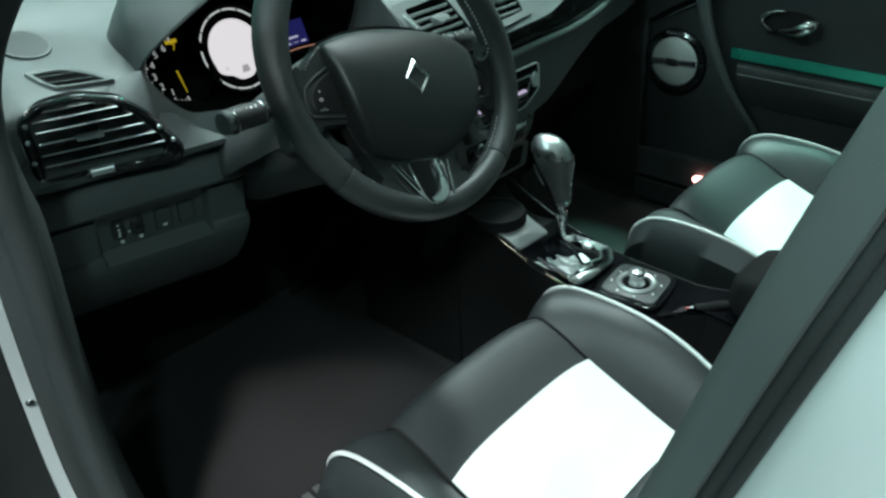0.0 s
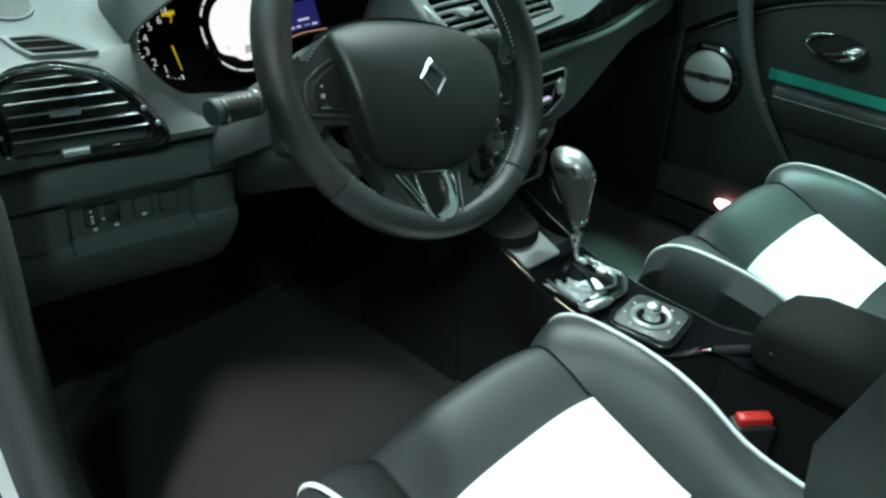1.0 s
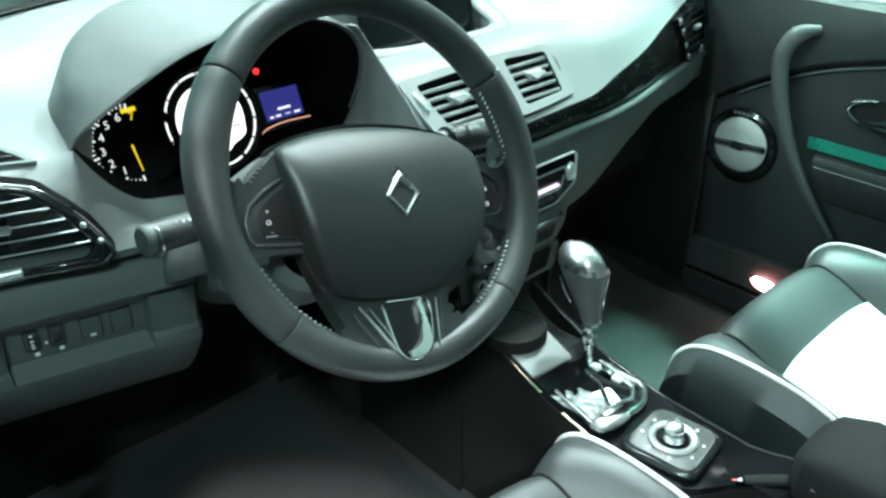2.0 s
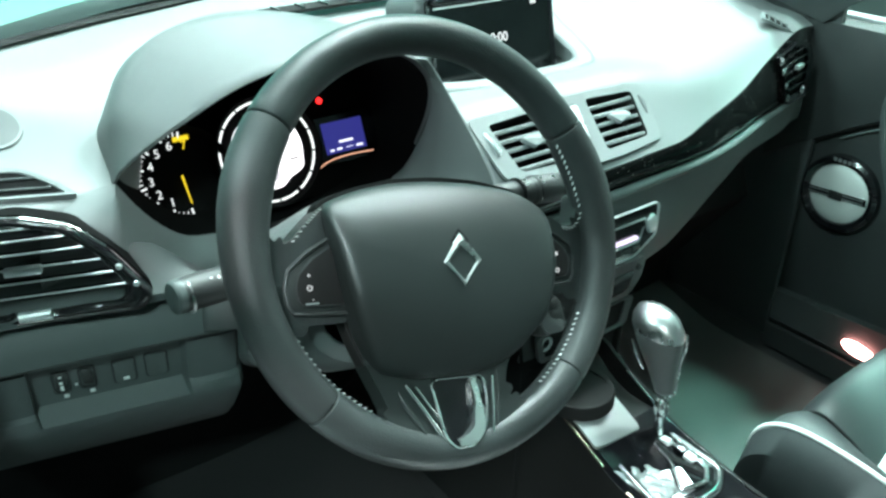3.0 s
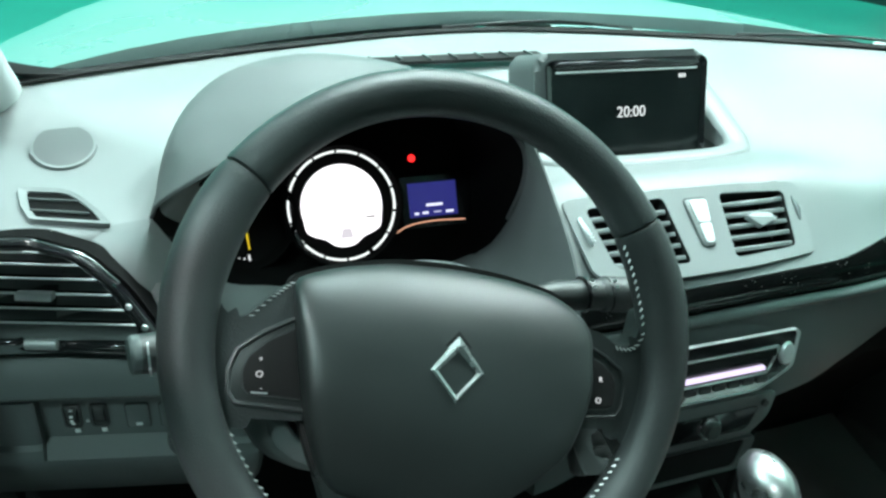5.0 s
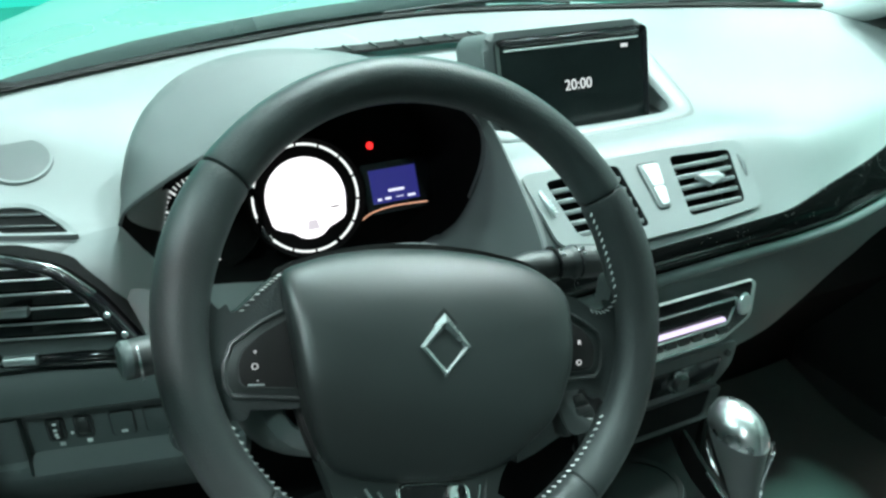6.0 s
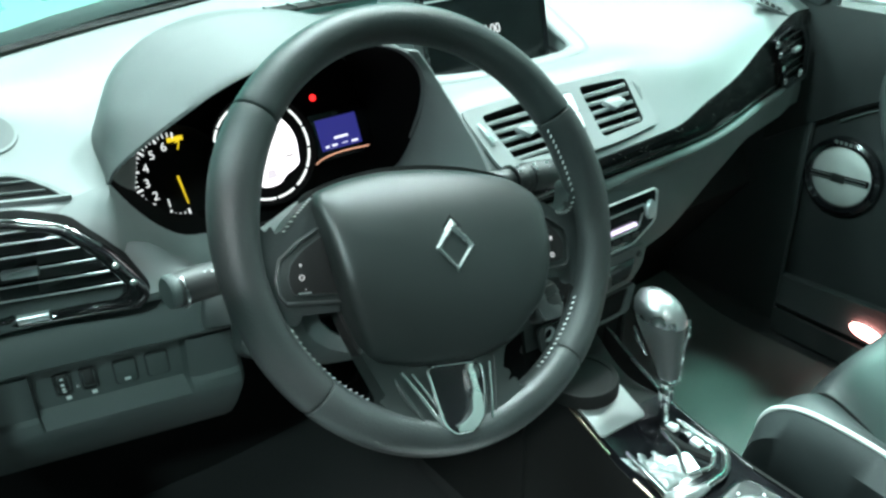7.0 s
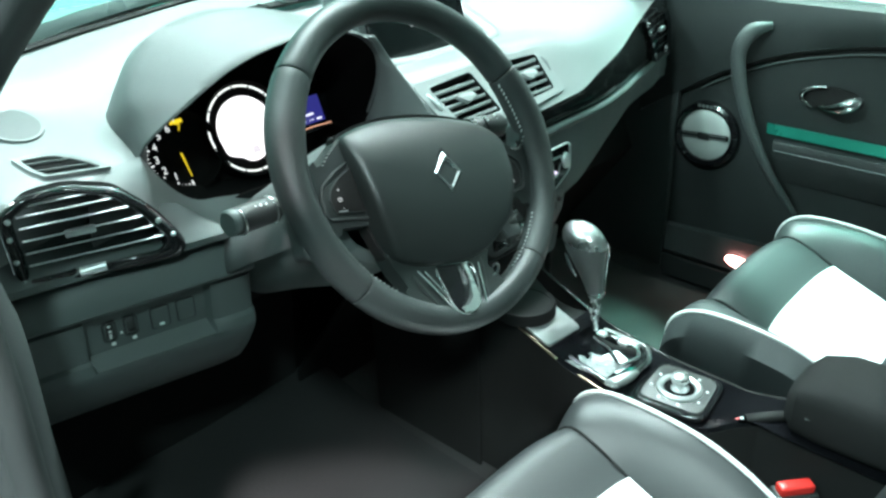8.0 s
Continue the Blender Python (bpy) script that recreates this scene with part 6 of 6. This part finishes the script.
# ---- passenger door ----
door = thing("door_1", Matrix(), "closed black passenger door with chrome handle and speaker", "car door", kind="structure")
DX = 1.095
crease = [(0.36, 0.60), (0.26, 0.665), (0.18, 0.715), (0.08, 0.762), (-0.02, 0.792), (-0.12, 0.810), (-0.30, 0.822), (-0.9, 0.83)]
cr = spline(crease, 40)
part("panel", sheet([[(DX + 0.02 * max(0, (0.45 - z) / 0.25), p[0], z) for z in (0.22, 0.32, 0.42, 0.52, 0.60)] + [(DX, p[0], max(0.602, p[1] - 0.004))] for p in cr], 0.004), DOORSKIN, door)
part("upper_pad", sheet([[(DX - 0.002, p[0], p[1] - 0.004), (DX - 0.022, p[0], p[1] + 0.006), (DX - 0.030, p[0], 0.4 * p[1] + 0.6 * 0.868), (DX - 0.020, p[0], 0.874), (DX + 0.02, p[0], 0.878)] for p in cr], 0.010), DOORSKIN, door, "dark soft upper pad")
part("crease_line", tube([(DX - 0.006, p[0], p[1] - 0.012) for p in cr[8:]], 0.0022, 6), LOWER, door)
part("insert", sheet([[(DX - 0.006, y, 0.612 - 0.02 * (0.064 - y) * 0 + h - 0.02 * max(0, 0.05 - y) * 0) for y in np.linspace(0.072, -0.9, 20)] for h in (-0.006, 0.006, 0.016)], 0.004), TEALTRIM, door, "glossy green insert strip")
part("armrest", sheet([[(DX - 0.004, y, 0.600), (DX - 0.016, y, 0.597), (DX - 0.020, y, 0.588), (DX - 0.018, y, 0.545), (DX - 0.004, y, 0.51)] for y in np.linspace(0.05, -0.9, 12)], 0.006), DOORSKIN, door)
part("armrest_line", tube([(DX - 0.021, y, 0.578) for y in np.linspace(0.045, -0.9, 10)], 0.0018, 6), LOWER, door)
SPK = Matrix.Translation((DX - 0.004, 0.200, 0.576)) @ Matrix.Rotation(radians(-90), 4, "Y") @ Matrix.Rotation(radians(-90), 4, "Z")
spk = part("speaker", lathe([(0.056, 0.0), (0.058, 0.012), (0.066, 0.016), (0.073, 0.012), (0.075, 0.0)], SPK, 40), GLOSS, door, "round loudspeaker")
part("speaker_mesh", lathe([(0, 0.015), (0.03, 0.0145), (0.048, 0.012), (0.0565, 0.007), (0.057, 0.0), (0, 0.0)], SPK, 40), SPEAKER, spk, "pale silver speaker grille")
part("speaker_bar", box((0, 0, 0.0155), (0.110, 0.012, 0.005), 0.002, bm=None, turn=Matrix()), GLOSS, spk).matrix_local = SPK @ Matrix.Rotation(radians(4), 4, "Z")
for dy in (-0.003, 0.003):
    part("speaker_line", box((0, dy, 0.0185), (0.104, 0.0018, 0.001), 0), SATIN, spk).matrix_local = SPK @ Matrix.Rotation(radians(4), 4, "Z")
part("speaker_logo", box((0, 0, 0.0185), (0.026, 0.016, 0.002), 0.001), BLACK, spk).matrix_local = SPK
for k in range(5):
    part("speaker_mark", box((-0.018 + 0.009 * k, 0.0655, 0.0162), (0.006, 0.006, 0.001), 0), SATIN, spk).matrix_local = SPK
grab = spline([(DX - 0.035, 0.082, 0.832), (DX - 0.060, 0.112, 0.820), (DX - 0.070, 0.127, 0.780), (DX - 0.070, 0.115, 0.715), (DX - 0.066, 0.082, 0.630), (DX - 0.055, 0.037, 0.545), (DX - 0.030, -0.022, 0.455)], 26)
part("grab_handle", tube(grab, [min(0.0165, 0.007 + 0.0025 * k) - 0.010 * k / 25 + 0.003 * math.sin(math.pi * k / 25) for k in range(26)], 14, up=(1, 0, 0), flat=0.7), DARKTRIM, door, "curved dark grey grab handle")
DH = Matrix.Translation((DX - 0.012, -0.048, 0.703)) @ Matrix.Rotation(radians(-90), 4, "Y") @ Matrix.Rotation(radians(-90), 4, "Z")
dh = part("door_handle", tube([DH @ Vector((-0.002 + 0.056 * math.cos(t), 0.024 * math.sin(t), 0.010)) for t in np.linspace(1.75, 4.1, 18)], [0.0018 + 0.0034 * math.sin(math.pi * k / 17) for k in range(18)], 10), CHROME, door, "chrome door handle")
part("handle_cup", prism(circle(0.056, 32, 0, 0, 0.024), 0.004, DH, 0.0015), VOID, dh, "black recessed cup")
part("handle_lever", tube([DH @ Vector(p) for p in spline([(-0.020, -0.017, 0.011), (0.004, -0.014, 0.015), (0.028, -0.006, 0.019), (0.046, 0.004, 0.016), (0.056, 0.012, 0.010)], 16)], [0.0035 + 0.0105 * math.sin(math.pi * min(1, k / 15) ** 1.3) for k in range(16)], 14), CHROME, dh, "chrome pull lever")
part("pocket", sheet([[(DX + 0.005, y, 0.30 + 0.0 * y), (DX - 0.055, y, 0.29), (DX - 0.075, y, 0.31), (DX - 0.075, y, 0.372 + 0.12 * max(0, 0.24 - y) * 0.5), (DX - 0.060, y, 0.374 + 0.12 * max(0, 0.24 - y) * 0.5)] for y in np.linspace(0.24, -0.7, 14)], 0.006), DOORSKIN, door)
part("pocket_base", sheet([[(DX + 0.01, y, 0.24), (DX - 0.07, y, 0.25), (DX - 0.075, y, 0.30)] for y in np.linspace(0.24, -0.7, 8)], 0.006), BLACK, door)
part("courtesy_lamp", prism([(p[0], p[1] - 0.10 * p[0]) for p in circle(0.031, 24, 0, 0, 0.012)], 0.006, Matrix.Translation((DX - 0.079, 0.058, 0.335)) @ Matrix.Rotation(radians(-90), 4, "Y") @ Matrix.Rotation(radians(-90), 4, "Z"), 0.002), DOORLAMP, door, "lit courtesy lamp")
side_glass = part("window_2", sheet([[(DX + 0.01 - 0.30 * max(0, z - 0.9), y, z) for z in (0.86, 1.05, 1.25, 1.40)] for y in (0.45, 0.0, -0.5, -0.9)], 0.004), GLASS)
side_glass.visible_shadow = False
tagged(side_glass, "clear passenger side window", "window", kind="structure")
filler = part("trim", sheet([[(1.075 + 0.01 * k, y, z) for z in (0.22, 0.5, 0.75, 0.90, 0.93)] for k, y in enumerate((0.27, 0.40, 0.62))], 0.01), DARKTRIM)
tagged(filler, "dark trim between dashboard and passenger door", "trim", kind="structure")
quarter = part("trim", sheet([[(1.070, 0.30, 0.87), (1.060, 0.26, 0.905), (1.04, 0.22, 0.93)], [(1.065, 0.42, 0.90), (1.04, 0.44, 0.95), (1.02, 0.40, 1.0)], [(1.06, 0.55, 0.92), (1.02, 0.56, 0.95), (1.0, 0.50, 0.99)]], 0.01), DARKTRIM)
tagged(quarter, "dark corner trim by the windscreen pillar", "trim", kind="structure")

# ---- floor coverings ----
mat = thing("floor_mat", Matrix(), "charcoal carpet floor mat with a pale lettered plate", "floor mat")
part("carpet", sheet([[(x, y, 0.236 + 0.004 * math.sin(17 * x + 9 * y) + (0.25 * max(0, y - 0.36))) for x in np.linspace(-0.335, 0.235, 16)] for y in np.linspace(-0.02, 0.55, 16)], 0.008), MAT, mat)
for k in range(6):
    part("lettering_bar", box((-0.225 + 0.021 * k, 0.118, 0.2475), (0.013, 0.020, 0.003), 0.001, 1, turn=Matrix.Rotation(radians(-6), 4, "Z")), SATIN, mat, "silver bar")
pmat = thing("floor_mat", Matrix(), "pale carpet floor mat lit green on the passenger side", "floor mat")
part("carpet", sheet([[(x, y, 0.236 + 0.004 * math.sin(15 * x + 8 * y) + (0.25 * max(0, y - 0.36))) for x in np.linspace(0.48, 1.01, 14)] for y in np.linspace(-0.02, 0.50, 14)], 0.008), PASSMAT, pmat)

# ---- open driver's door ----
odoor = thing("door_2", Matrix.Translation((-0.47, 0.34, 0)) @ Matrix.Rotation(radians(-62), 4, "Z"), "black inner side of the open driver's door", "car door", kind="structure")
part("panel", box((-0.02, -0.55, 0.58), (0.10, 1.0, 0.62), 0.03, 3), DOORSKIN, odoor)
part("outer_skin", box((-0.085, -0.55, 0.58), (0.03, 1.06, 0.68), 0.012, 2), BODY, odoor)
